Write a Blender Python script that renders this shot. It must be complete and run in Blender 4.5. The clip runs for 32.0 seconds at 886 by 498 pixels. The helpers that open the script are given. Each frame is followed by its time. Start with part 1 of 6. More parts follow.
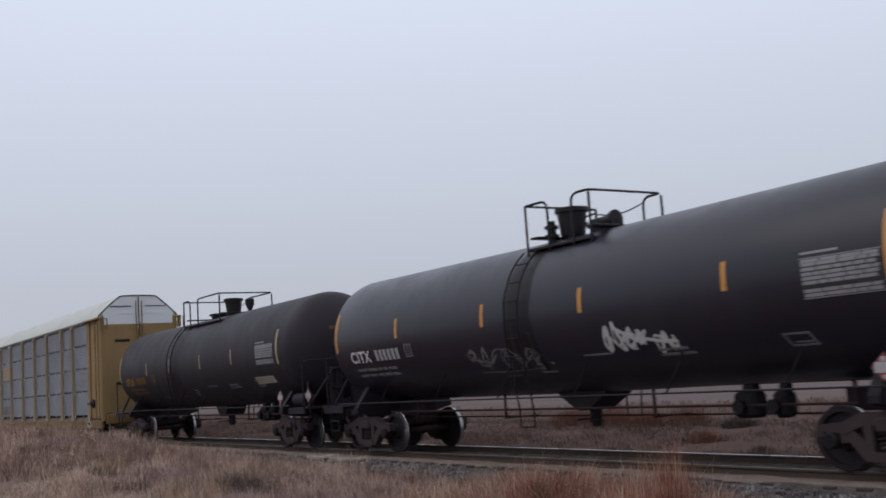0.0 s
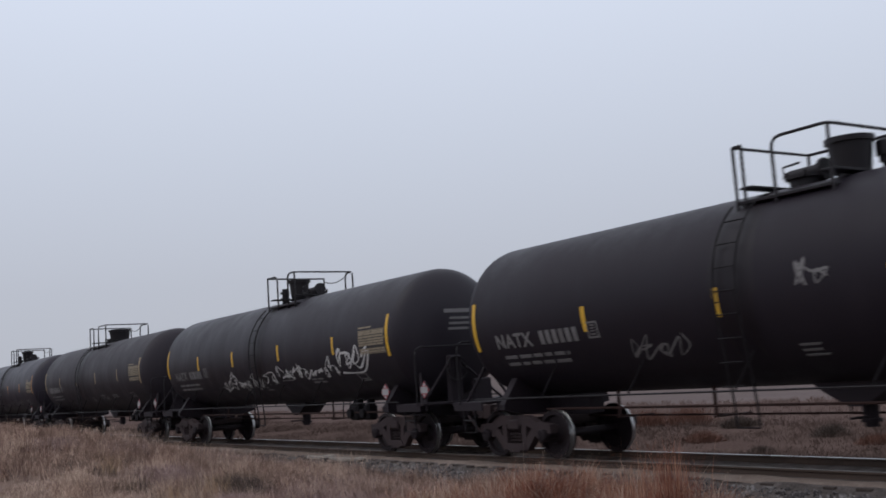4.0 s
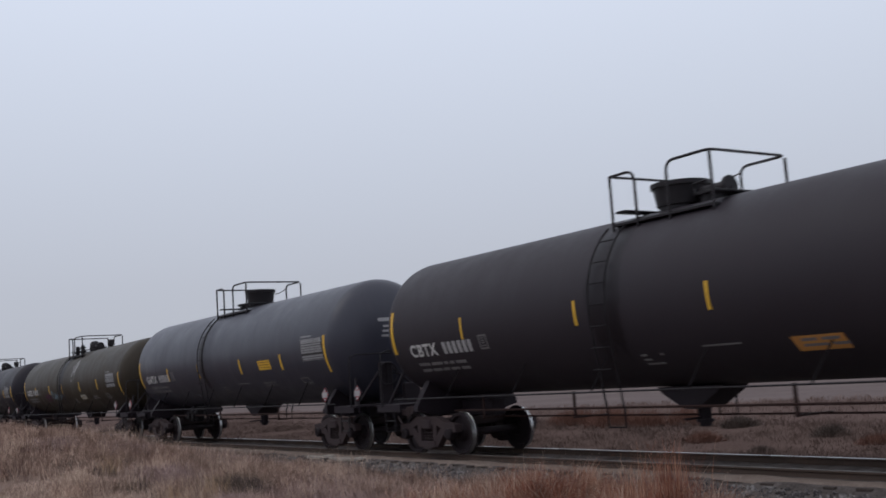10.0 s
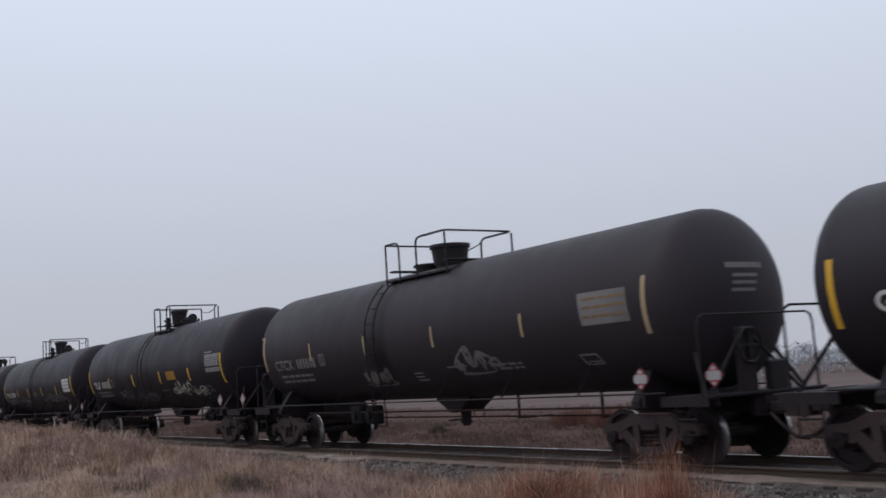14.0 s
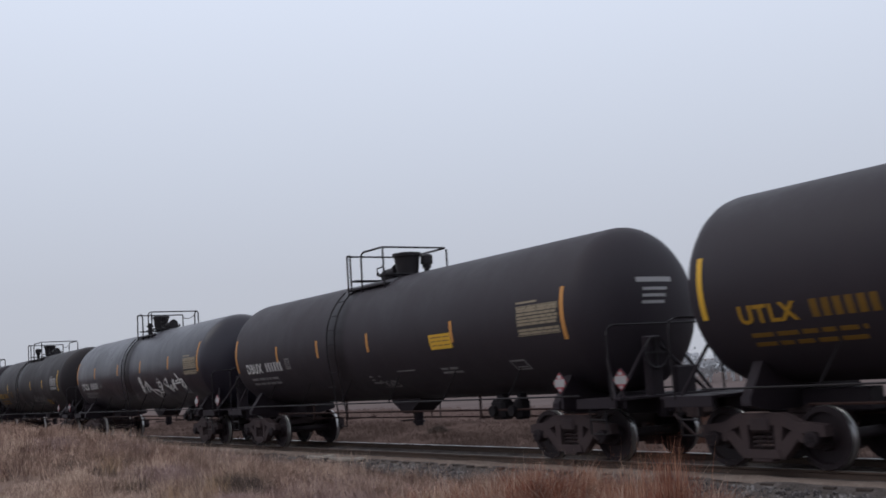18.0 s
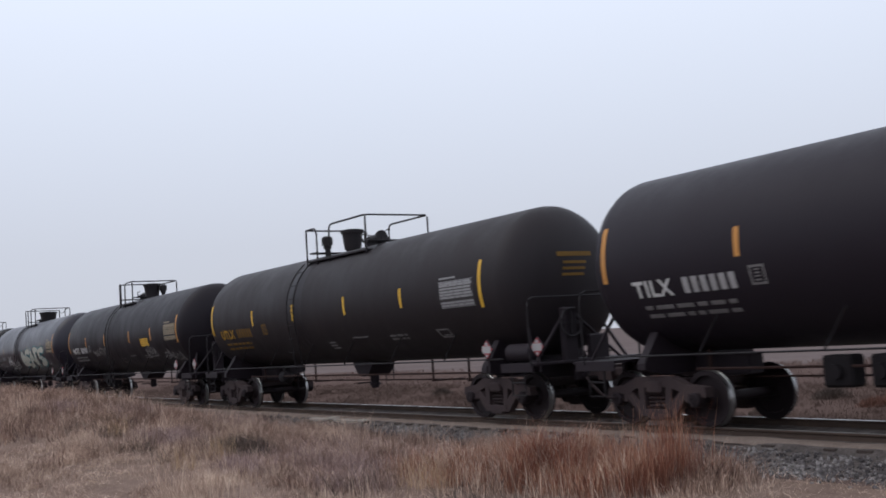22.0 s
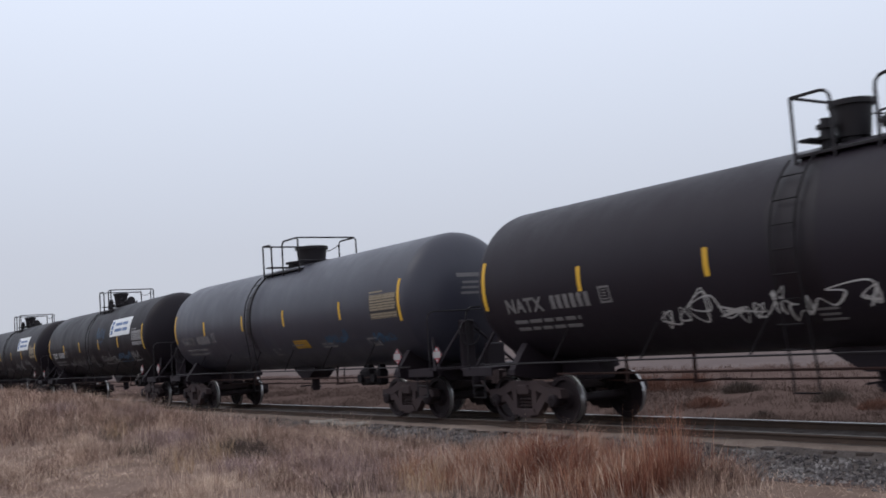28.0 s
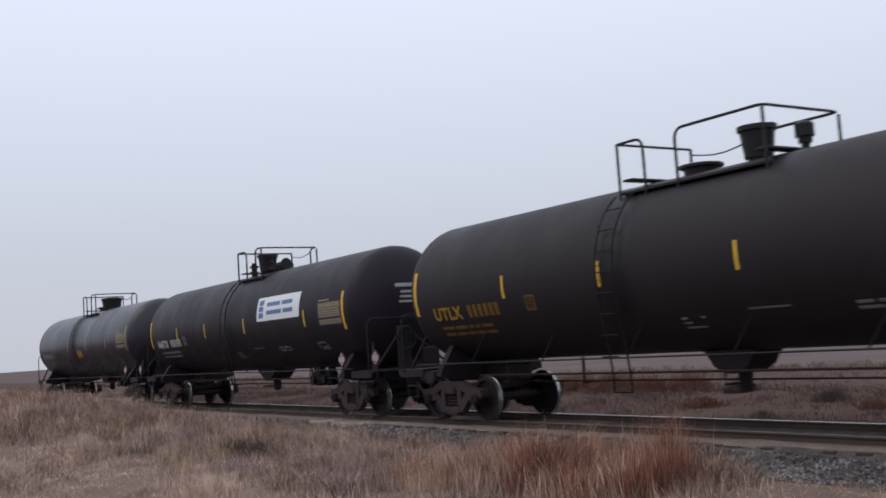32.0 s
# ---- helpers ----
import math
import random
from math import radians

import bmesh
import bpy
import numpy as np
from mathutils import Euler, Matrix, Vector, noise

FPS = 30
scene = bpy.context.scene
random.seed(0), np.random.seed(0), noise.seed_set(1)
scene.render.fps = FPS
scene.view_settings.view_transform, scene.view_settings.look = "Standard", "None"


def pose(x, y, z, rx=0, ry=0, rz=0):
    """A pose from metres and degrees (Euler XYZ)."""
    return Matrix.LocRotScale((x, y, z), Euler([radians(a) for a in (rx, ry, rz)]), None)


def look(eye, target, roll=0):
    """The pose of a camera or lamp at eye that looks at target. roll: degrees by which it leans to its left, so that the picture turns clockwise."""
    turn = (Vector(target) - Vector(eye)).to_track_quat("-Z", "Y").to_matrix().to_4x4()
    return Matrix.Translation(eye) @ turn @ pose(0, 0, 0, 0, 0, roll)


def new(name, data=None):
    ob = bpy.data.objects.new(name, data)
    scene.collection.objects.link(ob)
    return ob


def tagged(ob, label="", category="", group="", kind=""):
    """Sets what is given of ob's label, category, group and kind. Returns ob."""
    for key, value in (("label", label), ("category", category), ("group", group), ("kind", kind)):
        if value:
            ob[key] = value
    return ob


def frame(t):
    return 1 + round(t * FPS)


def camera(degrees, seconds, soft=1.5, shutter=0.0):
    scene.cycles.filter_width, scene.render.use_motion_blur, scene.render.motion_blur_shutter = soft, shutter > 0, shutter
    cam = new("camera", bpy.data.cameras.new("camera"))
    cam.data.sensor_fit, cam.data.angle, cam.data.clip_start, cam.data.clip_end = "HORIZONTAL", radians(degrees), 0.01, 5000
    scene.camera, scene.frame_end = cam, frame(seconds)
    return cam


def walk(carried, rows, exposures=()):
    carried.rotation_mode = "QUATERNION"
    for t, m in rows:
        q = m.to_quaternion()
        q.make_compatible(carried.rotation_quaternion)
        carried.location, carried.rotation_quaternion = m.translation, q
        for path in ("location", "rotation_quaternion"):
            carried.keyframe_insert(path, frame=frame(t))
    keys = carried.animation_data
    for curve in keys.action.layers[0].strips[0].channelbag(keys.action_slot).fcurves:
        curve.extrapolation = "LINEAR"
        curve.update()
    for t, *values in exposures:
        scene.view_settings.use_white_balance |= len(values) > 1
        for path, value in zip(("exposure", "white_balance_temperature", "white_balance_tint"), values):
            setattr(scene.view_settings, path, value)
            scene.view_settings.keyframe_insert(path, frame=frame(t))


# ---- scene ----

# The world: x runs along the track with the train, y away from the camera, z up; the rail heads lie at z = 0.
SPEED = 17.848
cam = camera(46.54, 32.0, 1.7, 0.12)
EYE = Vector((0.0, -13.396, 1.688))
BASE = look(EYE, EYE + Vector((-0.82374, 0.55362, 0.12229)), -3.94)


def turned(down, left):
    """The camera's pose, tilted down and swung left by degrees from its first stand."""
    return BASE @ pose(0, 0, 0, -down, 0, 0) @ pose(0, 0, 0, 0, left, 0)


walk(cam, [(t, turned(down, left)) for t, down, left in (
    (0, 0, 0), (17.6, 0, 0), (18.2, 0, 0), (18.4, 0.01, 0.03), (18.6, 0.06, 0.11), (18.8, 0.22, 0.2), (19.0, 0.54, 0.25), (19.2, 1.19, 0.27),
    (19.5, 1.73, 0.27), (19.75, 2.02, 0.27), (20.0, 2.14, 0.26), (20.5, 2.17, 0.25), (21.0, 2.17, 0.23), (21.5, 2.11, 0.19),
    (22.0, 2.05, 0.17), (22.5, 1.99, 0.15), (23.0, 1.95, 0.13), (23.5, 1.91, 0.13), (24.5, 1.9, 0.13), (32, 1.9, 0.13))],
    exposures=[(0, 0.04), (1.0, 0.03), (1.8, 0.13), (2.8, 0.11), (3.8, 0.0), (13.5, 0.02), (15.5, 0.06), (18.0, 0.06), (18.6, 0.03), (19.4, 0.0), (20.0, 0.06), (20.5, 0.12), (21.0, 0.19), (22.0, 0.31), (23.0, 0.29), (24.0, 0.26), (25.0, 0.24), (32, 0.24)])

# ---- light: a closed overcast sky, brighter overhead, and a wide weak sun behind it ----
SUN_UP, SUN_ROUND = radians(48), radians(200)
world = bpy.data.worlds.new("overcast_sky")
scene.world = world
world.use_nodes = True
wn, wl = world.node_tree.nodes, world.node_tree.links
wn.clear()
w_out, w_bg = wn.new("ShaderNodeOutputWorld"), wn.new("ShaderNodeBackground")
w_sky = wn.new("ShaderNodeTexSky")
w_sky.sky_type, w_sky.sun_disc, w_sky.sun_elevation, w_sky.sun_rotation = "NISHITA", False, SUN_UP, SUN_ROUND
w_sky.dust_density, w_sky.air_density = 4.0, 1.0
w_gain = wn.new("ShaderNodeMixRGB")
w_gain.blend_type, w_gain.inputs[0].default_value, w_gain.inputs[2].default_value = "MULTIPLY", 1.0, (0.09, 0.09, 0.09, 1)
w_co, w_sep, w_ramp, w_mix = (wn.new("ShaderNodeTexCoord"), wn.new("ShaderNodeSeparateXYZ"), wn.new("ShaderNodeValToRGB"), wn.new("ShaderNodeMixRGB"))
els = w_ramp.color_ramp.elements
while len(els) < 5:
    els.new(0.5)
for e, (at, col) in zip(els, ((0.0, (0.482, 0.506, 0.572, 1)), (0.10, (0.512, 0.542, 0.625, 1)), (0.22, (0.600, 0.648, 0.756, 1)), (0.38, (0.720, 0.785, 0.925, 1)), (1.0, (0.95, 1.0, 1.12, 1)))):
    e.position, e.color = at, col
w_mix.inputs[0].default_value = 0.06
wl.new(w_co.outputs["Generated"], w_sep.inputs[0])
wl.new(w_sep.outputs["Z"], w_ramp.inputs[0])
wl.new(w_ramp.outputs[0], w_mix.inputs[1])
wl.new(w_sky.outputs[0], w_gain.inputs[1])
wl.new(w_gain.outputs[0], w_mix.inputs[2])
wl.new(w_mix.outputs[0], w_bg.inputs[0])
w_bg.inputs[1].default_value = 1.0
wl.new(w_bg.outputs[0], w_out.inputs[0])
sun = new("sun", bpy.data.lights.new("sun", "SUN"))
sun.data.energy, sun.data.angle, sun.data.color = 0.5, radians(40), (1.0, 0.97, 0.93)
sun.matrix_world = look((-20, -40, 60), (0, 0, 0))


# ---- materials ----
def material(name, rough=0.6, metal=0.0):
    m = bpy.data.materials.new(name)
    m.use_nodes = True
    b = m.node_tree.nodes["Principled BSDF"]
    b.inputs["Roughness"].default_value, b.inputs["Metallic"].default_value = rough, metal
    return m, m.node_tree.nodes, m.node_tree.links, b


def noise_of(n, l, co, scale, detail=4.0, rough=0.55, stretch=None):
    t = n.new("ShaderNodeTexNoise")
    t.inputs["Scale"].default_value, t.inputs["Detail"].default_value, t.inputs["Roughness"].default_value = scale, detail, rough
    if stretch:
        mp = n.new("ShaderNodeMapping")
        mp.inputs["Scale"].default_value = stretch
        l.new(co, mp.inputs[0])
        l.new(mp.outputs[0], t.inputs["Vector"])
    else:
        l.new(co, t.inputs["Vector"])
    return t


def ramp_of(n, l, src, stops):
    r = n.new("ShaderNodeValToRGB")
    els = r.color_ramp.elements
    while len(els) < len(stops):
        els.new(0.5)
    for e, (at, c) in zip(els, stops):
        e.position, e.color = at, (*c, 1) if len(c) == 3 else c
    l.new(src, r.inputs[0])
    return r


def bump_of(n, l, b, src, strength, dist=0.01):
    bp = n.new("ShaderNodeBump")
    bp.inputs["Strength"].default_value, bp.inputs["Distance"].default_value = strength, dist
    l.new(src, bp.inputs["Height"])
    l.new(bp.outputs[0], b.inputs["Normal"])


def paint(name, base, dust, rough=0.4, streak=0.5, amount=0.5, spec=0.25, relief=0.06):
    """Weathered paint: base colour, dust and grime in patches and in runs down the side."""
    m, n, l, b = material(name, rough)
    co = n.new("ShaderNodeTexCoord").outputs["Object"]
    info = n.new("ShaderNodeObjectInfo")
    add = n.new("ShaderNodeVectorMath")
    l.new(co, add.inputs[0])
    mul = n.new("ShaderNodeVectorMath")
    mul.operation, mul.inputs[1].default_value = "SCALE", (0, 0, 0)
    comb = n.new("ShaderNodeCombineXYZ")
    for i in range(3):
        l.new(info.outputs["Random"], comb.inputs[i])
    l.new(comb.outputs[0], mul.inputs[0])
    mul.inputs["Scale"].default_value = 57.0
    l.new(mul.outputs[0], add.inputs[1])
    v = add.outputs[0]
    big = noise_of(n, l, v, 0.7, 5, 0.6)
    runs = noise_of(n, l, v, 2.2, 5, 0.65, (1.0, 1.0, 0.12))
    fine = noise_of(n, l, v, 26, 3, 0.6)
    mix1 = n.new("ShaderNodeMixRGB")
    mix1.blend_type, mix1.inputs[0].default_value = "MIX", streak
    l.new(big.outputs[0], mix1.inputs[1])
    l.new(runs.outputs[0], mix1.inputs[2])
    mix2 = n.new("ShaderNodeMixRGB")
    mix2.inputs[0].default_value = 0.22
    l.new(mix1.outputs[0], mix2.inputs[1])
    l.new(fine.outputs[0], mix2.inputs[2])
    lo = 0.62 - 0.25 * amount
    r = ramp_of(n, l, mix2.outputs[0], ((lo, base), (lo + 0.3, dust)))
    l.new(r.outputs[0], b.inputs["Base Color"])
    rr = n.new("ShaderNodeMapRange")
    rr.inputs["From Min"].default_value, rr.inputs["From Max"].default_value = 0.3, 0.75
    rr.inputs["To Min"].default_value, rr.inputs["To Max"].default_value = max(0.08, rough - 0.1), min(1, rough + 0.22)
    l.new(mix2.outputs[0], rr.inputs["Value"])
    l.new(rr.outputs[0], b.inputs["Roughness"])
    bump_of(n, l, b, fine.outputs[0], relief, 0.01)
    b.inputs["Specular IOR Level"].default_value = spec
    return m


def islands(name, stops, rough=0.9, bump=0.0, scale=30, patchy=0.5):
    """Many small pieces in one mesh: each takes its own colour."""
    m, n, l, b = material(name, rough)
    geo = n.new("ShaderNodeNewGeometry")
    co = n.new("ShaderNodeTexCoord").outputs["Object"]
    nz = noise_of(n, l, co, 1.1, 5, 0.65)
    spread_ = n.new("ShaderNodeMapRange")
    spread_.inputs["From Min"].default_value, spread_.inputs["From Max"].default_value = 0.30, 0.70
    l.new(nz.outputs[0], spread_.inputs["Value"])
    mx = n.new("ShaderNodeMixRGB")
    mx.inputs[0].default_value = patchy
    l.new(geo.outputs["Random Per Island"], mx.inputs[1])
    l.new(spread_.outputs[0], mx.inputs[2])
    r = ramp_of(n, l, mx.outputs[0], stops)
    l.new(r.outputs[0], b.inputs["Base Color"])
    b.inputs["Specular IOR Level"].default_value = 0.04
    if bump:
        bump_of(n, l, b, noise_of(n, l, co, scale).outputs[0], bump)
    return m


def ground_mat(name, stops, scale, rough=0.95, bump=0.5, fine=9.0):
    m, n, l, b = material(name, rough)
    co = n.new("ShaderNodeTexCoord").outputs["Object"]
    a, c = noise_of(n, l, co, scale, 6, 0.65), noise_of(n, l, co, fine, 5, 0.7)
    mx = n.new("ShaderNodeMixRGB")
    mx.inputs[0].default_value = 0.5
    l.new(a.outputs[0], mx.inputs[1])
    l.new(c.outputs[0], mx.inputs[2])
    r = ramp_of(n, l, mx.outputs[0], stops)
    l.new(r.outputs[0], b.inputs["Base Color"])
    b.inputs["Specular IOR Level"].default_value = 0.0
    bump_of(n, l, b, c.outputs[0], bump, 0.03)
    return m


TANK_PAINT = {
    "black": paint("black_tank_paint", (0.0296, 0.0248, 0.0335), (0.0408, 0.0337, 0.0430), 0.42, 0.5, 0.45, 0.22),
    "soot": paint("dull_black_tank_paint", (0.0275, 0.0223, 0.0274), (0.0385, 0.0307, 0.0360), 0.52, 0.45, 0.5, 0.20),
    "deep": paint("deep_black_tank_paint", (0.0189, 0.0150, 0.0200), (0.0270, 0.0215, 0.0270), 0.45, 0.5, 0.4, 0.14),
    "dull": paint("brown_black_tank_paint", (0.0205, 0.0165, 0.0185), (0.0290, 0.0235, 0.0250), 0.52, 0.45, 0.5, 0.17),
    "coal": paint("coal_black_tank_paint", (0.0235, 0.0196, 0.0250), (0.0330, 0.0275, 0.0335), 0.45, 0.5, 0.45, 0.18),
    "pitch": paint("pitch_black_tank_paint", (0.0138, 0.0108, 0.0142), (0.0200, 0.0160, 0.0198), 0.45, 0.5, 0.45, 0.14),
    "gloss": paint("glossy_black_tank_paint", (0.0065, 0.0052, 0.0064), (0.0085, 0.0068, 0.0080), 0.19, 0.5, 0.3, 0.36, 0.008),
    "slate": paint("blue_black_tank_paint", (0.0188, 0.0161, 0.0244), (0.0291, 0.0244, 0.0336), 0.32, 0.5, 0.45, 0.36),
    "grey": paint("blue_grey_tank_paint", (0.0370, 0.0365, 0.0500), (0.0530, 0.0500, 0.0620), 0.38, 0.5, 0.5, 0.34),
    "brown": paint("oily_brown_tank_paint", (0.0317, 0.0238, 0.0158), (0.0528, 0.0387, 0.0246), 0.48, 0.5, 0.6, 0.22),
}
M_SPILL = paint("dark_oily_spill", (0.0138, 0.0103, 0.0135), (0.0219, 0.0168, 0.0205), 0.42, 0.6, 0.5, 0.22)
M_FRAME = paint("black_underframe_paint", (0.0165, 0.0112, 0.0150), (0.0280, 0.0200, 0.0230), 0.65, 0.3, 0.45)
M_TRUCK = paint("rusty_cast_steel", (0.0396, 0.0270, 0.0282), (0.0744, 0.0516, 0.0492), 0.78, 0.2, 0.5)
M_WHEEL = paint("brown_wheel_steel", (0.0150, 0.0094, 0.0115), (0.027, 0.0180, 0.0190), 0.65, 0.0, 0.45)
M_TREAD = paint("polished_wheel_tread", (0.34, 0.335, 0.33), (0.48, 0.47, 0.465), 0.30, 0.0, 0.5)
M_RAILING = paint("black_railing_paint", (0.0150, 0.0125, 0.0145), (0.030, 0.025, 0.027), 0.5, 0.2, 0.4)
M_LADDER = paint("black_ladder_paint", (0.0110, 0.0090, 0.0105), (0.020, 0.0165, 0.0180), 0.6, 0.2, 0.4, 0.15)
M_PIPE = paint("red_brown_pipe_paint", (0.030, 0.0140, 0.0120), (0.056, 0.028, 0.0220), 0.7, 0.2, 0.45)
M_STRIPE = paint("yellow_reflective_strip", (0.62, 0.36, 0.035), (0.50, 0.30, 0.06), 0.45, 0.4, 0.5)
M_STRIPE_OLD = paint("faded_cream_strip", (0.36, 0.27, 0.16), (0.26, 0.19, 0.12), 0.6, 0.4, 0.5)
M_STRIPE_ORANGE = paint("orange_strip", (0.50, 0.23, 0.06), (0.36, 0.19, 0.08), 0.5, 0.4, 0.5)
M_WHITE = paint("white_stencil_paint", (0.52, 0.51, 0.50), (0.36, 0.35, 0.34), 0.6, 0.4, 0.5)
M_DIM = paint("dirty_white_stencil_paint", (0.17, 0.16, 0.16), (0.085, 0.08, 0.078), 0.7, 0.4, 0.6)
M_GREY_INK = paint("worn_white_stencil_paint", (0.34, 0.33, 0.33), (0.20, 0.19, 0.19), 0.65, 0.4, 0.5)
M_YELLOW_DIM = paint("worn_yellow_stencil_paint", (0.15, 0.080, 0.014), (0.085, 0.049, 0.014), 0.65, 0.4, 0.5)
M_YELLOW_LETTER = paint("yellow_stencil_paint", (0.34, 0.185, 0.020), (0.22, 0.125, 0.020), 0.6, 0.4, 0.5)
M_PANEL = paint("stencil_panel_black", (0.032, 0.028, 0.029), (0.055, 0.049, 0.047), 0.6, 0.4, 0.5)
M_PANEL_INK = paint("panel_print_paint", (0.25, 0.245, 0.25), (0.13, 0.128, 0.13), 0.65, 0.4, 0.5)
M_PANEL_TAN = paint("yellowed_panel_print", (0.25, 0.205, 0.145), (0.13, 0.108, 0.082), 0.65, 0.4, 0.5)
M_SIGN = paint("white_sign", (0.66, 0.67, 0.68), (0.56, 0.56, 0.55), 0.45, 0.3, 0.3)
M_SIGN_BLUE = paint("blue_sign_ink", (0.10, 0.16, 0.30), (0.14, 0.20, 0.32), 0.5, 0.3, 0.3)
M_RED = paint("placard_red", (0.30, 0.045, 0.06), (0.24, 0.06, 0.07), 0.5, 0.3, 0.3)
M_TEAL = paint("teal_spray", (0.05, 0.20, 0.22), (0.07, 0.16, 0.18), 0.6, 0.3, 0.5)
M_PINK = paint("magenta_spray", (0.075, 0.022, 0.046), (0.045, 0.020, 0.032), 0.6, 0.3, 0.5)
M_BLUE = paint("blue_spray", (0.045, 0.085, 0.14), (0.035, 0.060, 0.095), 0.6, 0.3, 0.5)
M_PALEBLUE = paint("pale_blue_spray", (0.14, 0.195, 0.235), (0.085, 0.12, 0.15), 0.6, 0.3, 0.5)
M_RUST = paint("faded_orange_spray", (0.085, 0.040, 0.024), (0.050, 0.026, 0.018), 0.6, 0.3, 0.5)
M_CREAM = paint("pale_spray", (0.42, 0.405, 0.345), (0.33, 0.32, 0.275), 0.6, 0.3, 0.4)
M_OCHRE = paint("autorack_yellow", (0.265, 0.170, 0.072), (0.165, 0.112, 0.066), 0.55, 0.6, 0.6)
M_OCHRE_DIRTY = paint("autorack_yellow_grimy", (0.21, 0.125, 0.048), (0.085, 0.056, 0.040), 0.6, 0.6, 0.75)
M_POST = paint("faded_post_yellow", (0.33, 0.250, 0.155), (0.235, 0.178, 0.12), 0.6, 0.6, 0.6)
M_RUST_PATCH = paint("rusty_sill_patch", (0.115, 0.058, 0.034), (0.075, 0.042, 0.030), 0.7, 0.4, 0.5)
M_ROOF = paint("cream_roof_paint", (0.47, 0.47, 0.43), (0.36, 0.355, 0.32), 0.55, 0.3, 0.5)
M_FADED = paint("faded_yellow_mark", (0.58, 0.33, 0.055), (0.46, 0.27, 0.07), 0.55, 0.3, 0.5)
M_GALV = paint("galvanized_panel", (0.335, 0.34, 0.368), (0.205, 0.205, 0.222), 0.45, 0.5, 0.55)
M_GALV.node_tree.nodes["Principled BSDF"].inputs["Metallic"].default_value = 0.45
M_BAND = paint("dull_grey_band", (0.15, 0.15, 0.165), (0.095, 0.093, 0.098), 0.55, 0.4, 0.5)
M_DOOR_WHITE = paint("white_end_door", (0.66, 0.67, 0.68), (0.48, 0.47, 0.46), 0.5, 0.6, 0.4)
M_REDSPRAY = paint("red_spray", (0.22, 0.055, 0.060), (0.17, 0.060, 0.060), 0.6, 0.3, 0.4)
M_REDFADE = paint("faded_red_spray", (0.215, 0.092, 0.052), (0.20, 0.105, 0.058), 0.6, 0.4, 0.5)
M_RAIL = paint("rusty_rail_web", (0.0560, 0.0384, 0.0304), (0.1200, 0.0768, 0.0560), 0.75, 0.2, 0.5)
M_RAILHEAD = paint("polished_rail_head", (0.50, 0.50, 0.51), (0.66, 0.66, 0.66), 0.26, 0.1, 0.5)
M_RAILHEAD.node_tree.nodes["Principled BSDF"].inputs["Metallic"].default_value = 0.9
M_TREAD.node_tree.nodes["Principled BSDF"].inputs["Metallic"].default_value = 0.85
# Near rail head: the missing sky reflection is put into a darker colour.
M_RAILHEAD_DULL = paint("dull_rail_head", (0.085, 0.072, 0.066), (0.14, 0.122, 0.113), 0.5, 0.1, 0.5)
M_TIE = paint("weathered_tie_wood", (0.0390, 0.0286, 0.0247), (0.0975, 0.0780, 0.0663), 0.9, 0.3, 0.5)

GRASS_STOPS = ((0.22, (0.0851, 0.0540, 0.0475)), (0.42, (0.1963, 0.1242, 0.1004)), (0.58, (0.3491, 0.2333, 0.1836)), (0.76, (0.6327, 0.4644, 0.3618)))
M_GRASS = islands("dry_prairie_grass", GRASS_STOPS)
M_FIELD = islands("tan_field_grass", ((0.15, (0.0779, 0.0514, 0.0443)), (0.5, (0.1143, 0.0789, 0.0670)), (0.85, (0.1558, 0.1124, 0.0956))))
M_FARGRASS = islands("pale_field_grass", ((0.15, (0.1448, 0.1003, 0.0877)), (0.5, (0.1677, 0.1186, 0.1037)), (0.85, (0.1931, 0.1402, 0.1242))))
M_PURPLEWEED = islands("purple_brown_weeds", ((0.2, (0.1400, 0.0924, 0.0896)), (0.5, (0.2660, 0.1848, 0.1736)), (0.8, (0.4760, 0.3570, 0.3290))))
M_YELLOWSTRAW = islands("yellow_straw", ((0.2, (0.27, 0.170, 0.105)), (0.8, (0.60, 0.43, 0.275))))
M_REDGRASS = islands("rusty_bluestem_grass", ((0.18, (0.115, 0.042, 0.031)), (0.44, (0.235, 0.094, 0.064)), (0.62, (0.36, 0.175, 0.115)), (0.82, (0.60, 0.42, 0.30))))
M_PALEGRASS = islands("bleached_short_grass", ((0.25, (0.1744, 0.1169, 0.0954)), (0.5, (0.4309, 0.3037, 0.2411)), (0.75, (0.7182, 0.5592, 0.4412))))
M_TWIG = islands("bare_twigs", ((0.2, (0.0550, 0.0440, 0.0396)), (0.8, (0.1155, 0.0880, 0.0748))))
M_REDTWIG = islands("red_brown_twigs", ((0.2, (0.120, 0.058, 0.044)), (0.8, (0.200, 0.108, 0.082))))
# Far leaves and wood: the distance haze is put into these pale greys.
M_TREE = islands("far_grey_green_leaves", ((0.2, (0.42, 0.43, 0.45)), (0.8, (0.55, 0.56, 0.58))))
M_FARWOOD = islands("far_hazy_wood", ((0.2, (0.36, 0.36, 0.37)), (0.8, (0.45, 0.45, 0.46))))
M_STONE = islands("grey_ballast_stone", ((0.2, (0.0522, 0.0459, 0.0468)), (0.5, (0.1170, 0.1044, 0.1035)), (0.8, (0.2430, 0.2232, 0.2160))), 0.85, 0.4, 40)
M_GROUND = ground_mat("dry_field_soil", ((0.3, (0.0822, 0.0568, 0.0504)), (0.5, (0.1027, 0.0719, 0.0643)), (0.7, (0.1257, 0.0894, 0.0806))), 0.25)
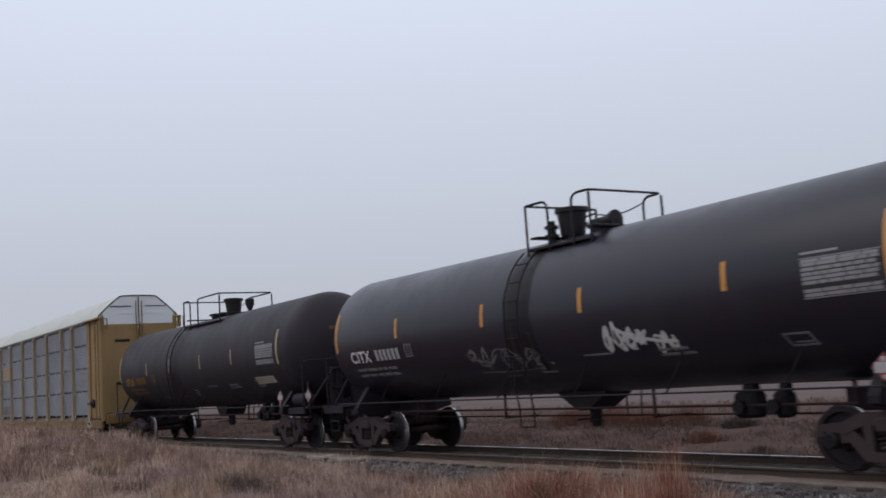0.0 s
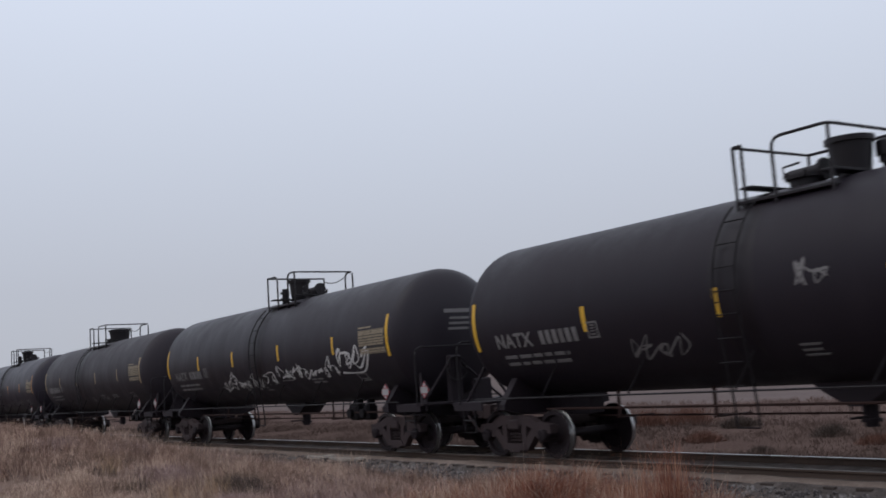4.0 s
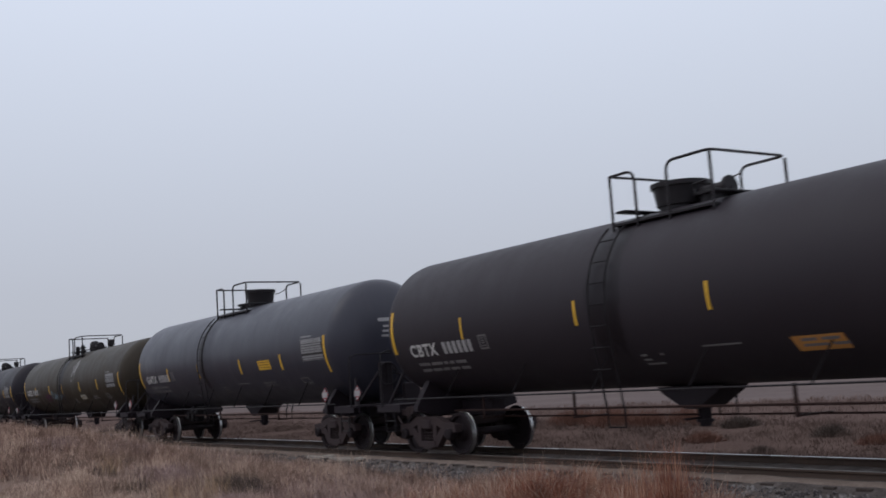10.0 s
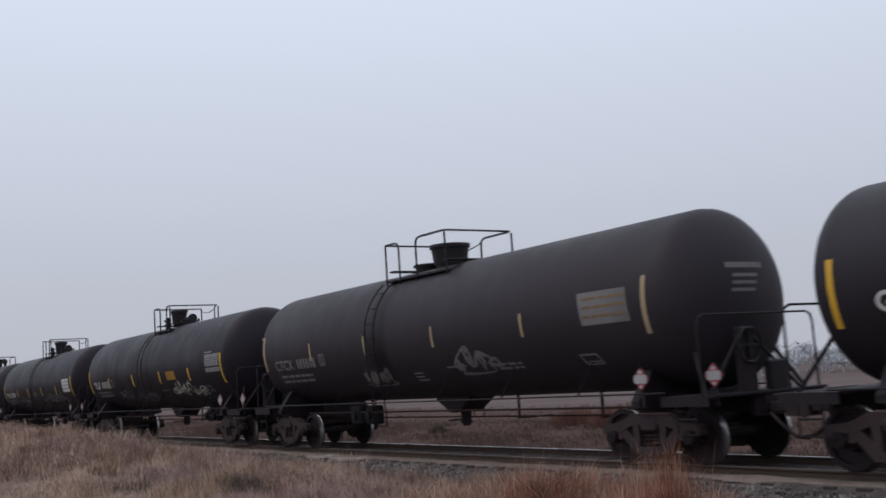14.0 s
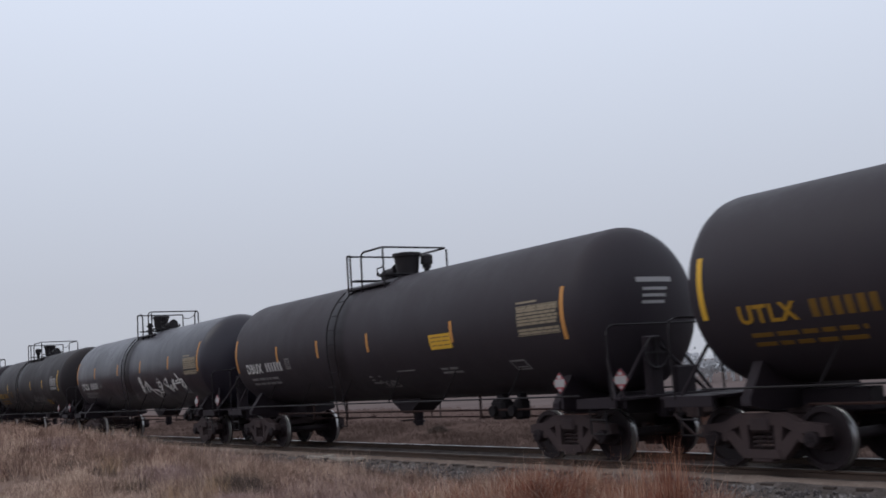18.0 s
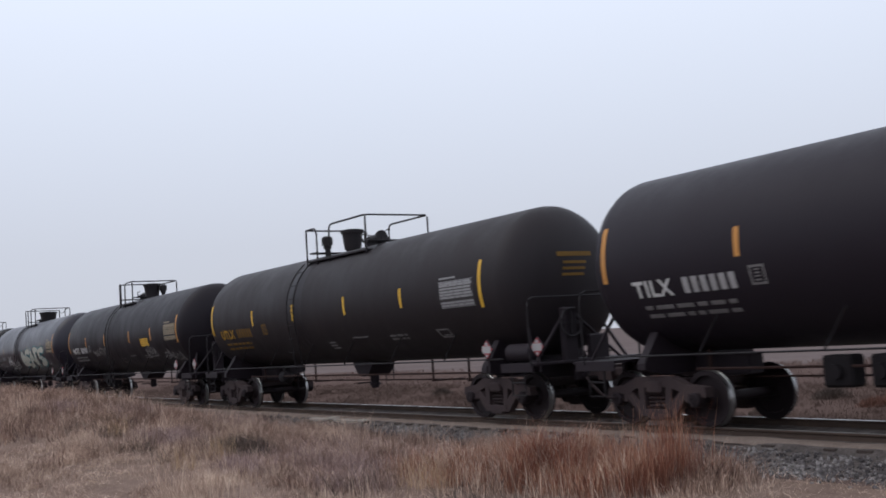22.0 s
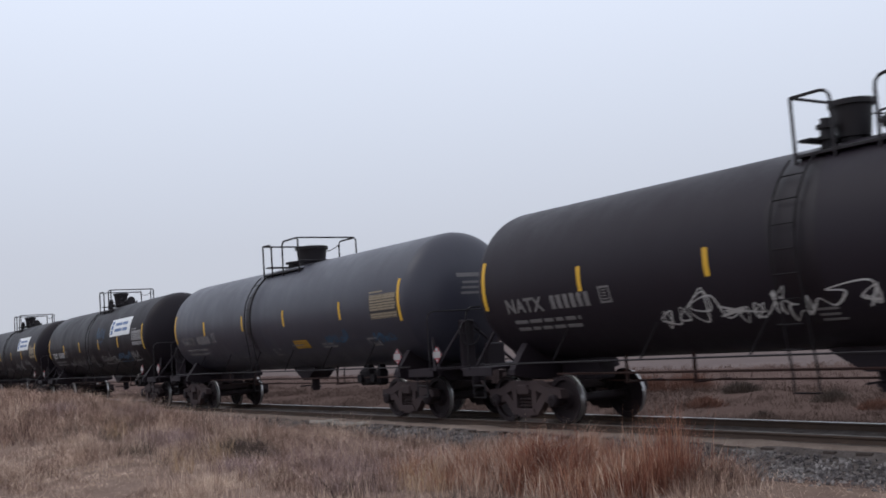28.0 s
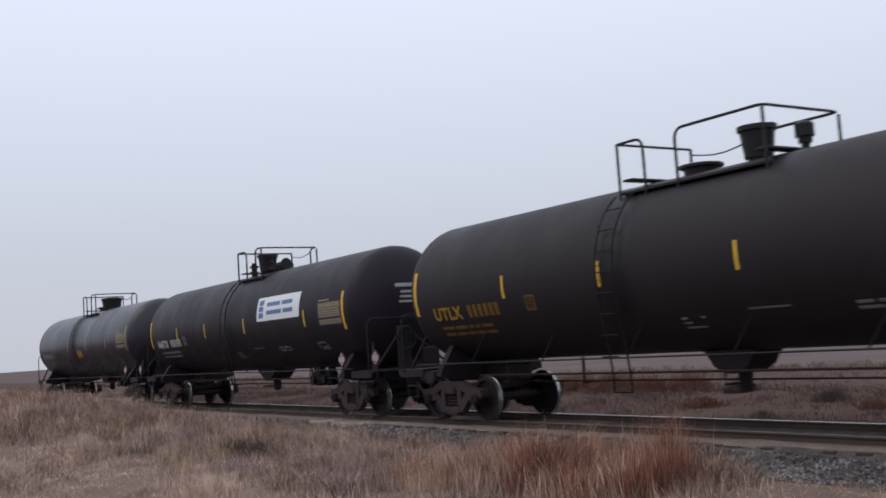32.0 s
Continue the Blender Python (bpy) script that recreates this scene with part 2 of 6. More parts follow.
M_VERGE = ground_mat("dull_brown_verge_soil", ((0.3, (0.0686, 0.0460, 0.0403)), (0.5, (0.0923, 0.0633, 0.0552)), (0.7, (0.1182, 0.0839, 0.0736))), 0.5)
M_STRAW_SOIL = ground_mat("straw_covered_soil", ((0.3, (0.1035, 0.0713, 0.0598)), (0.5, (0.1898, 0.1346, 0.1104)), (0.7, (0.3105, 0.2300, 0.1875))), 1.3, 0.95, 1.0, 17.0)
M_BALLAST = ground_mat("ballast_bed", ((0.3, (0.0506, 0.0428, 0.0405)), (0.5, (0.1068, 0.0921, 0.0865)), (0.7, (0.1856, 0.1629, 0.1529))), 3.0, 0.95, 0.9, 22.0)
M_SHOULDER = ground_mat("brown_track_dust", ((0.3, (0.1247, 0.0952, 0.0816)), (0.5, (0.1870, 0.1474, 0.1269)), (0.7, (0.2550, 0.2063, 0.1791))), 1.6, 0.95, 0.6, 18.0)
# Dry field beyond 24 m, its colour greyed and lightened for haze.
M_FARFIELD = ground_mat("pale_dry_field", ((0.3, (0.1050, 0.0826, 0.0784)), (0.5, (0.1330, 0.1064, 0.1022)), (0.7, (0.1645, 0.1344, 0.1288))), 0.12, 0.95, 0.4, 2.0)
M_DIRT = ground_mat("pale_gravel_patch", ((0.3, (0.24, 0.215, 0.19)), (0.7, (0.42, 0.39, 0.35))), 2.0, 0.95, 0.6, 25.0)


# ---- mesh making ----
class Shape:
    """Gathers boxes, tubes and turned forms into one mesh."""

    def __init__(self):
        self.v, self.f = [], []

    def add(self, verts, faces):
        k = len(self.v)
        self.v += [tuple(p) for p in verts]
        self.f += [tuple(i + k for i in f) for f in faces]
        return self

    def box(self, c, s, chamfer=0.0, m=None):
        """A box with centre c and size s; its edges cut by chamfer."""
        hx, hy, hz = (d / 2 for d in s)
        b = min(chamfer, hx * 0.9, hy * 0.9, hz * 0.9)
        if b <= 0:
            vs = [Vector((x, y, z)) for x in (-hx, hx) for y in (-hy, hy) for z in (-hz, hz)]
            fs = [(0, 1, 3, 2), (4, 6, 7, 5), (0, 4, 5, 1), (2, 3, 7, 6), (0, 2, 6, 4), (1, 5, 7, 3)]
        else:
            vs, ids = [], {}
            for sx in (-1, 1):
                for sy in (-1, 1):
                    for sz in (-1, 1):
                        for a in range(3):
                            ids[sx, sy, sz, a] = len(vs)
                            p = [sx * (hx - b), sy * (hy - b), sz * (hz - b)]
                            p[a] = (sx * hx, sy * hy, sz * hz)[a]
                            vs.append(Vector(p))
            fs = []
            for a in range(3):
                o = [i for i in range(3) if i != a]
                for s_ in (-1, 1):
                    q = []
                    for u, w in ((-1, -1), (1, -1), (1, 1), (-1, 1)):
                        k = [0, 0, 0]
                        k[a], k[o[0]], k[o[1]] = s_, u, w
                        q.append(ids[(*k, a)])
                    fs.append(tuple(q))
                for u in (-1, 1):
                    for w in (-1, 1):
                        k0, k1 = [0, 0, 0], [0, 0, 0]
                        k0[a], k0[o[0]], k0[o[1]] = -1, u, w
                        k1[a], k1[o[0]], k1[o[1]] = 1, u, w
                        fs.append((ids[(*k0, o[0])], ids[(*k1, o[0])], ids[(*k1, o[1])], ids[(*k0, o[1])]))
            for sx in (-1, 1):
                for sy in (-1, 1):
                    for sz in (-1, 1):
                        fs.append(tuple(ids[sx, sy, sz, a] for a in range(3)))
        if m is not None:
            vs = [m @ p for p in vs]
        c = Vector(c)
        return self.add([p + c for p in vs], fs)

    def cyl(self, p0, p1, r0, r1=None, n=12):
        p0, p1 = Vector(p0), Vector(p1)
        r1 = r0 if r1 is None else r1
        q = (p1 - p0).to_track_quat("Z", "Y")
        vs = []
        for p, r in ((p0, r0), (p1, r1)):
            vs += [p + q @ Vector((r * math.cos(2 * math.pi * i / n), r * math.sin(2 * math.pi * i / n), 0)) for i in range(n)]
        fs = [(i, (i + 1) % n, n + (i + 1) % n, n + i) for i in range(n)]
        fs += [tuple(range(n))[::-1], tuple(range(n, 2 * n))]
        return self.add(vs, fs)

    def tube(self, pts, r, n=6, closed=False):
        pts = [Vector(p) for p in pts]
        vs, fs, k = [], [], len(pts)
        for i, p in enumerate(pts):
            a = pts[(i - 1) % k] if closed or i else p
            b = pts[(i + 1) % k] if closed or i < k - 1 else p
            d = (b - a).normalized()
            side = d.cross(Vector((0.13, 0.21, 0.97)))
            if side.length < 0.2:
                side = d.cross(Vector((1, 0, 0)))
            side.normalize()
            up = side.cross(d).normalized()
            vs += [p + r * (math.cos(2 * math.pi * j / n) * side + math.sin(2 * math.pi * j / n) * up) for j in range(n)]
        for i in range(k if closed else k - 1):
            a, b = i * n, ((i + 1) % k) * n
            fs += [(a + j, a + (j + 1) % n, b + (j + 1) % n, b + j) for j in range(n)]
        if not closed:
            fs += [tuple(range(n))[::-1], tuple(range((k - 1) * n, k * n))]
        return self.add(vs, fs)

    def lathe(self, profile, n, origin=(0, 0, 0), axis="x"):
        """Turns (along, radius) pairs round an axis; a radius of 0 closes the end."""
        vs, fs, rows = [], [], []
        o = Vector(origin)
        for a, r in profile:
            if r < 1e-6:
                rows.append([len(vs)])
                ring = [(a, 0, 0)]
            else:
                rows.append(list(range(len(vs), len(vs) + n)))
                ring = [(a, r * math.cos(2 * math.pi * j / n), r * math.sin(2 * math.pi * j / n)) for j in range(n)]
            for p in ring:
                p = {"x": p, "y": (p[1], p[0], p[2]), "z": (p[1], p[2], p[0])}[axis]
                vs.append(o + Vector(p))
        for r0, r1 in zip(rows, rows[1:]):
            for j in range(n):
                q = [r0[j % len(r0)], r0[(j + 1) % len(r0)], r1[(j + 1) % len(r1)], r1[j % len(r1)]]
                q = list(dict.fromkeys(q))
                if len(q) > 2:
                    fs.append(tuple(q))
        return self.add(vs, fs)

    def prism(self, outline, y0, y1, axis="y"):
        """An outline of (a, b) pairs pushed from y0 to y1: along y in the xz plane, or along x in the yz plane."""
        k = len(outline)
        put = {"y": lambda a, b, d: (a, d, b), "x": lambda a, b, d: (d, a, b), "z": lambda a, b, d: (a, b, d)}[axis]
        vs = [put(a, b, y0) for a, b in outline] + [put(a, b, y1) for a, b in outline]
        fs = [(i, (i + 1) % k, k + (i + 1) % k, k + i) for i in range(k)] + [tuple(range(k))[::-1], tuple(range(k, 2 * k))]
        return self.add(vs, fs)

    def mesh(self, name, smooth=35):
        me = bpy.data.meshes.new(name)
        me.from_pydata(self.v, [], self.f)
        bm = bmesh.new()
        bm.from_mesh(me)
        bmesh.ops.recalc_face_normals(bm, faces=bm.faces)
        bm.to_mesh(me)
        bm.free()
        if smooth:
            me.polygons.foreach_set("use_smooth", [True] * len(me.polygons))
            me.set_sharp_from_angle(angle=radians(smooth))
        return me


MESHES = {}


def shared(key, make, mat):
    """The mesh kept under key, made once, with its material."""
    if key not in MESHES:
        me = make()
        me.materials.append(mat)
        MESHES[key] = me
    return MESHES[key]


def part(name, me, parent, m=None, label=""):
    ob = new(name, me)
    ob.parent = parent
    if m is not None:
        ob.matrix_basis = m
    if label:
        ob["label"] = label
    return ob


def thing(name, label, category, group="", m=None):
    ob = new(name)
    ob.empty_display_size = 0.3
    if m is not None:
        ob.matrix_basis = m
    return tagged(ob, label, category, group)


def step(t):
    t = max(0.0, min(1.0, t))
    return t * t * (3 - 2 * t)


# ---- writing and paint marks on a tank's curved side ----
def on_tank(x, up, r, zc, off=0.004):
    """The place on the near side of a tank: along x, at height up above its middle line, measured round the shell."""
    a = up / r
    return Vector((x, -(r + off) * math.cos(a), zc + (r + off) * math.sin(a)))


def patch(x0, x1, u0, u1, r, zc, off=0.004, lean=0.0, s=None):
    """A thin plate that lies on the shell."""
    s = s or Shape()
    k = max(1, int(abs(u1 - u0) / 0.12))
    vs, fs = [], []
    for i in range(k + 1):
        u = u0 + (u1 - u0) * i / k
        d = lean * (u - u0)
        for x in (x0 + d, x1 + d):
            vs += [on_tank(x, u, r, zc, -0.004), on_tank(x, u, r, zc, off)]
    for i in range(k):
        a, b = i * 4, i * 4 + 4
        fs += [(a + 1, a + 3, b + 3, b + 1), (a, a + 1, b + 1, b), (a + 2, b + 2, b + 3, a + 3)]
    fs += [(0, 2, 3, 1), (k * 4, k * 4 + 1, k * 4 + 3, k * 4 + 2)]
    return s.add(vs, fs)


def spill(x, wide, r, zc, seed):
    """A run of oil down the shell from the top fittings, with ragged edges and drips that end at uneven heights."""
    s, vs, fs, n, cols = Shape(), [], [], 40, 14
    for i in range(n + 1):
        u = 2.05 - 3.45 * i / n
        for k in range(cols + 1):
            t = k / cols
            grow = 1.0 + 0.45 * step((1.9 - u) / 1.6) + 0.22 * noise.noise((u * 1.3, seed * 3.1, 0.0))
            x_ = x + wide * 0.5 + wide * (t - 0.5) * grow + 0.05 * noise.noise((u * 2.6, seed * 5.7 + (0 if t < 0.5 else 9), 2.0))
            vs.append(on_tank(x_, u, r, zc, 0.0025))
    for i in range(n):
        u = 2.05 - 3.45 * i / n
        for k in range(cols):
            edge = min(k, cols - 1 - k) / cols
            low = -1.3 + 1.5 * (0.5 + 0.9 * noise.noise((k * 0.83, seed * 7.3, 5.0))) * (1 - 1.2 * edge)
            if u > low:
                a = i * (cols + 1) + k
                fs.append((a, a + 1, a + cols + 2, a + cols + 1))
    return s.add(vs, fs)


def stroke(points, width, r, zc, off=0.004, s=None):
    """A sprayed line through (x, up) points, lying on the shell."""
    s = s or Shape()
    vs, fs = [], []
    k = len(points)
    for i, (x, u) in enumerate(points):
        a, b = points[max(0, i - 1)], points[min(k - 1, i + 1)]
        d = Vector((b[0] - a[0], b[1] - a[1]))
        d = Vector((-d.y, d.x)).normalized() * width / 2 if d.length > 1e-6 else Vector((0, width / 2))
        d *= 0.72 + 0.28 * math.sin(i * 0.37) if i and i < k - 1 else 0.3
        vs += [on_tank(x + d.x, u + d.y, r, zc, off), on_tank(x - d.x, u - d.y, r, zc, off)]
    fs = [(2 * i, 2 * i + 1, 2 * i + 3, 2 * i + 2) for i in range(k - 1)]
    return s.add(vs, fs)


def smooth_line(pts, n=7):
    out = []
    for i in range(len(pts) - 1):
        p0, p1, p2, p3 = pts[max(0, i - 1)], pts[i], pts[i + 1], pts[min(len(pts) - 1, i + 2)]
        for j in range(n):
            t = j / n
            out.append(tuple(0.5 * (2 * b + (c - a) * t + (2 * a - 5 * b + 4 * c - d) * t * t + (3 * b - a - 3 * c + d) * t ** 3)
                             for a, b, c, d in zip(p0, p1, p2, p3)))
    return out + [pts[-1]]


def scrawl(seed, x0, x1, u0, h, width, r, zc):
    """A hand-sprayed scribble: slanted loops and strokes of uneven size that say nothing."""
    rnd, s, x = random.Random(seed), Shape(), x0
    line = []
    slant = rnd.uniform(-0.1, 0.45)
    while x < x1:
        w = h * rnd.uniform(0.35, 1.0)
        lift, tall = rnd.uniform(-0.18, 0.14) * h, h * rnd.uniform(0.6, 1.25)
        n, p, turn = rnd.randint(4, 8), [], rnd.uniform(0, 6.283)
        step_ = rnd.choice((1.9, 2.4, 3.0, -2.2, -2.8))
        for k in range(n):
            a = turn + step_ * k + rnd.uniform(-0.4, 0.4)
            q = rnd.uniform(0.55, 1.0)
            v_ = 0.5 + 0.5 * q * math.sin(a)
            p.append((x + w * (0.5 + 0.5 * q * math.cos(a)) + slant * v_ * tall, u0 + lift + tall * v_))
        line += p
        x += w * rnd.uniform(0.7, 1.2)
    if rnd.random() < 0.4:
        line += [(x1 + 0.2 * h, u0 - 0.1 * h), (x0 + 0.6 * (x1 - x0), u0 - 0.2 * h), (x0 + 0.1 * (x1 - x0), u0 - 0.15 * h)]
    stroke(smooth_line(line, 6), width, r, zc, s=s)
    return s


HAND = {"L": "0600 0030", "E": "3606 0600 0030 0333", "W": "0610 1014 1420 2036", "D": "0006 0625 2533 3321 2100", "A": "0016 1630 0323", "N": "0006 0630 3036", "K": "0006 3603 0330", "H": "0006 3036 0333", "0": "1003 0316 1633 3310", "3": "0626 2633 3313 3330 3000"}


def hand_word(text, x, u, h, width, r, zc, seed):
    """A word sprayed by hand: straight strokes of uneven size and slant."""
    s, rnd = Shape(), random.Random(seed)
    for c in text:
        if c != " ":
            tall, lift, slant = h * rnd.uniform(0.8, 1.2), h * rnd.uniform(-0.12, 0.12), rnd.uniform(-0.05, 0.25)
            wide = 0.75 * tall * rnd.uniform(0.8, 1.15)
            for pair in HAND[c].split():
                (a, b), (c_, d) = ((int(pair[0]) / 3, int(pair[1]) / 6), (int(pair[2]) / 3, int(pair[3]) / 6))
                p, q = (x + wide * a + slant * b * tall, u + lift + tall * b), (x + wide * c_ + slant * d * tall, u + lift + tall * d)
                m_ = ((p[0] + q[0]) / 2 + rnd.uniform(-0.03, 0.03), (p[1] + q[1]) / 2 + rnd.uniform(-0.03, 0.03))
                stroke(smooth_line([p, m_, q], 4), width, r, zc, s=s)
            x += wide * 1.18
        else:
            x += 0.4 * h
    return s


def lettering(text, x, u, h, r, zc):
    """Block letters from the built-in font, bent onto the shell; x is the left end, u the foot."""
    cu = bpy.data.curves.new("letters", "FONT")
    cu.body, cu.size, cu.space_character, cu.offset = text, h * 1.38, 1.12, 0.012
    ob = bpy.data.objects.new("letters", cu)
    me = bpy.data.meshes.new_from_object(ob)
    s = Shape()
    vs = [on_tank(x + p.co.x, u + p.co.y, r, zc, 0.013) for p in me.vertices]
    s.add(vs, [tuple(f.vertices) for f in me.polygons])
    wide = max(p.co.x for p in me.vertices)
    bpy.data.objects.remove(ob)
    bpy.data.meshes.remove(me)
    bpy.data.curves.remove(cu)
    return s, wide


def bars(x0, x1, us, h, r, zc, seed=0, gap=0.08, off=0.005):
    """Rows of short bars for writing too small to read."""
    rnd, s = random.Random(seed), Shape()
    for u in us:
        x = x0
        while x < x1 - 0.05:
            w = min(rnd.uniform(0.12, 0.42), x1 - x)
            patch(x, x + w, u, u + h, r, zc, off, s=s)
            x += w + gap
    return s


# ---- railway trucks (bogies) ----
WHEEL_R, AXLE = 0.457, 0.889
SPINNING = []


def wheelset_mesh():
    body, tread = Shape(), Shape()
    body.cyl((0, -1.0, 0), (0, 1.0, 0), 0.085, n=12)
    for s in (-1, 1):
        prof = [(0.69, 0.09), (0.69, 0.16), (0.715, 0.18), (0.735, 0.36), (0.70, 0.375), (0.70, 0.415), (0.695, 0.475), (0.715, 0.487), (0.735, 0.470)]
        out = [(0.825, 0.4525), (0.836, 0.445), (0.836, 0.37), (0.775, 0.355), (0.765, 0.19), (0.85, 0.16), (0.85, 0.09)]
        body.lathe([(s * a, r) for a, r in prof], 28, axis="y")
        body.lathe([(s * a, r) for a, r in out], 28, axis="y")
        tread.lathe([(s * a, r) for a, r in ((0.735, 0.470), (0.745, 0.458), (0.825, 0.4525))], 36, axis="y")
        body.cyl((0, s * 1.0, 0), (0, s * 1.17, 0), 0.10, 0.085, 10)
        for k in range(3):
            a = 2.1 * k
            body.box((0.05 * math.cos(a), s * 1.175, 0.05 * math.sin(a)), (0.03, 0.03, 0.03))
    k = len(body.f)
    body.add(tread.v, tread.f)
    me = body.mesh("wheelset")
    me.materials.append(M_WHEEL)
    me.materials.append(M_TREAD)
    for p in me.polygons[k:]:
        p.material_index = 1
    MESHES["wheelset"] = me
    return me


def side_frame_mesh():
    s = Shape()
    top = [(-1.12, 0.50), (-1.10, 0.66), (-0.70, 0.70), (-0.40, 0.83), (0.40, 0.83), (0.70, 0.70), (1.10, 0.66), (1.12, 0.50), (1.02, 0.50), (1.0, 0.57), (0.66, 0.54), (0.36, 0.66), (-0.36, 0.66), (-0.66, 0.54), (-1.0, 0.57), (-1.02, 0.50)]
    n = len(top)
    for i in range(n // 2 - 1):
        a, b, c, d = top[i], top[i + 1], top[n - 2 - i], top[n - 1 - i]
        s.prism([a, b, c, d], -0.09, 0.09)
    for k in (-1, 1):
        s.prism([(k * 0.80, 0.62), (k * 0.58, 0.62), (k * 0.22, 0.30), (k * 0.36, 0.16)], -0.08, 0.08)
        s.prism([(k * 0.40, 0.72), (k * 0.24, 0.72), (k * 0.24, 0.30), (k * 0.34, 0.30)], -0.085, 0.085)
        s.box((k * 0.70, 0, 0.52), (0.10, 0.17, 0.22), 0.01)
    s.prism([(-0.34, 0.18), (0.34, 0.18), (0.30, 0.30), (-0.30, 0.30)], -0.11, 0.11)
    s.box((0, 0, 0.155), (0.36, 0.20, 0.06), 0.01)
    return s.mesh("side_frame")


def spring_mesh():
    s = Shape()
    pts = [(0.055 * math.cos(a * 0.7), 0.055 * math.sin(a * 0.7), 0.30 + 0.0073 * a) for a in range(0, 44)]
    s.tube(pts, 0.016, 5)
    return s.mesh("spring")


def truck(parent, x):
    """A three-piece freight truck with its two wheelsets, resting on the rails."""
    t = new("truck")
    t.parent = parent
    t.matrix_basis = pose(x, 0, 0)
    t.empty_display_size = 0.2
    fr = shared("side_frame", side_frame_mesh, M_TRUCK)
    sp = shared("spring", spring_mesh, M_TRUCK)
    bo = shared("truck_bolster", lambda: Shape().box((0, 0, 0.66), (0.36, 2.3, 0.20), 0.03).box((0, 0, 0.82), (0.42, 0.42, 0.14), 0.03).mesh("bolster"), M_TRUCK)
    br = shared("brake_beam", lambda: Shape().box((-0.36, 0, 0.42), (0.10, 1.5, 0.10), 0.02).box((0.36, 0, 0.42), (0.10, 1.5, 0.10), 0.02).box((-0.40, -0.76, 0.44), (0.07, 0.10, 0.32), 0.02).box((0.40, -0.76, 0.44), (0.07, 0.10, 0.32), 0.02).box((-0.40, 0.76, 0.44), (0.07, 0.10, 0.32), 0.02).box((0.40, 0.76, 0.44), (0.07, 0.10, 0.32), 0.02).mesh("brake_beam"), M_TRUCK)
    cap = shared("bearing_cap", lambda: Shape().lathe([(-0.11, 0.0), (-0.11, 0.10), (-0.09, 0.12), (0.02, 0.13), (0.08, 0.115), (0.08, 0)], 14, axis="y").mesh("bearing_cap"), M_WHEEL)
    for s in (-1, 1):
        part("side_frame", fr, t, pose(0, s * 1.02, 0))
        for k in (-0.13, 0.0, 0.13):
            part("spring", sp, t, pose(k, s * 1.02, 0))
        for k in (-1, 1):
            part("bearing_cap", cap, t, pose(k * AXLE, s * 1.06, WHEEL_R))
    part("bolster", bo, t)
    part("brake_beam", br, t)
    ws = MESHES.get("wheelset") or wheelset_mesh()
    for k in (-1, 1):
        w = part("wheelset", ws, t, pose(k * AXLE, 0, WHEEL_R), "brown steel wheels with a polished tread")
        SPINNING.append((w, parent, x, k * AXLE))
    return t


def coupler_mesh():
    s = Shape().box((0.22, 0, 0.86), (0.5, 0.14, 0.16), 0.02)
    s.prism([(0.42, -0.16), (0.60, -0.18), (0.70, -0.06), (0.62, -0.02), (0.56, 0.06), (0.70, 0.10), (0.68, 0.18), (0.44, 0.16)], 0.72, 1.0, "z")
    s.box((0.57, 0.10, 0.86), (0.07, 0.07, 0.34), 0.01)
    s.tube(smooth_line([(0.25, -0.3, 0.78), (0.42, -0.3, 0.62), (0.62, -0.22, 0.42), (0.78, -0.1, 0.38)], 4), 0.028, 6)
    return s.mesh("coupler")


# ---- tank cars ----
TRAIN = []
BENT = set()
RISING = {-22.7: 0.08, -41.0: 0.06, -237.37: 0.07, -258.5: 0.06, -461.07: 0.05, -553.45: 0.06}
ON_SHELL = ("tank_shell", "reflective_strip", "stencil_panel", "stencil_print", "test_box", "data_line", "data_print", "sprayed_tag", "sprayed_word", "sprayed_piece", "sign_board", "sign_mark", "sign_word", "piece_outline", "warning_label", "label_print", "head_bar")
REAR_GEAR = (-161.7, -179.9, -216.8, -461.07, -497.9)  # cars whose brake gear hangs next to the rear truck
TWIN_BOXES = (-442.62, -276.95, -405.7)  # cars with two valve boxes hung behind the rear truck


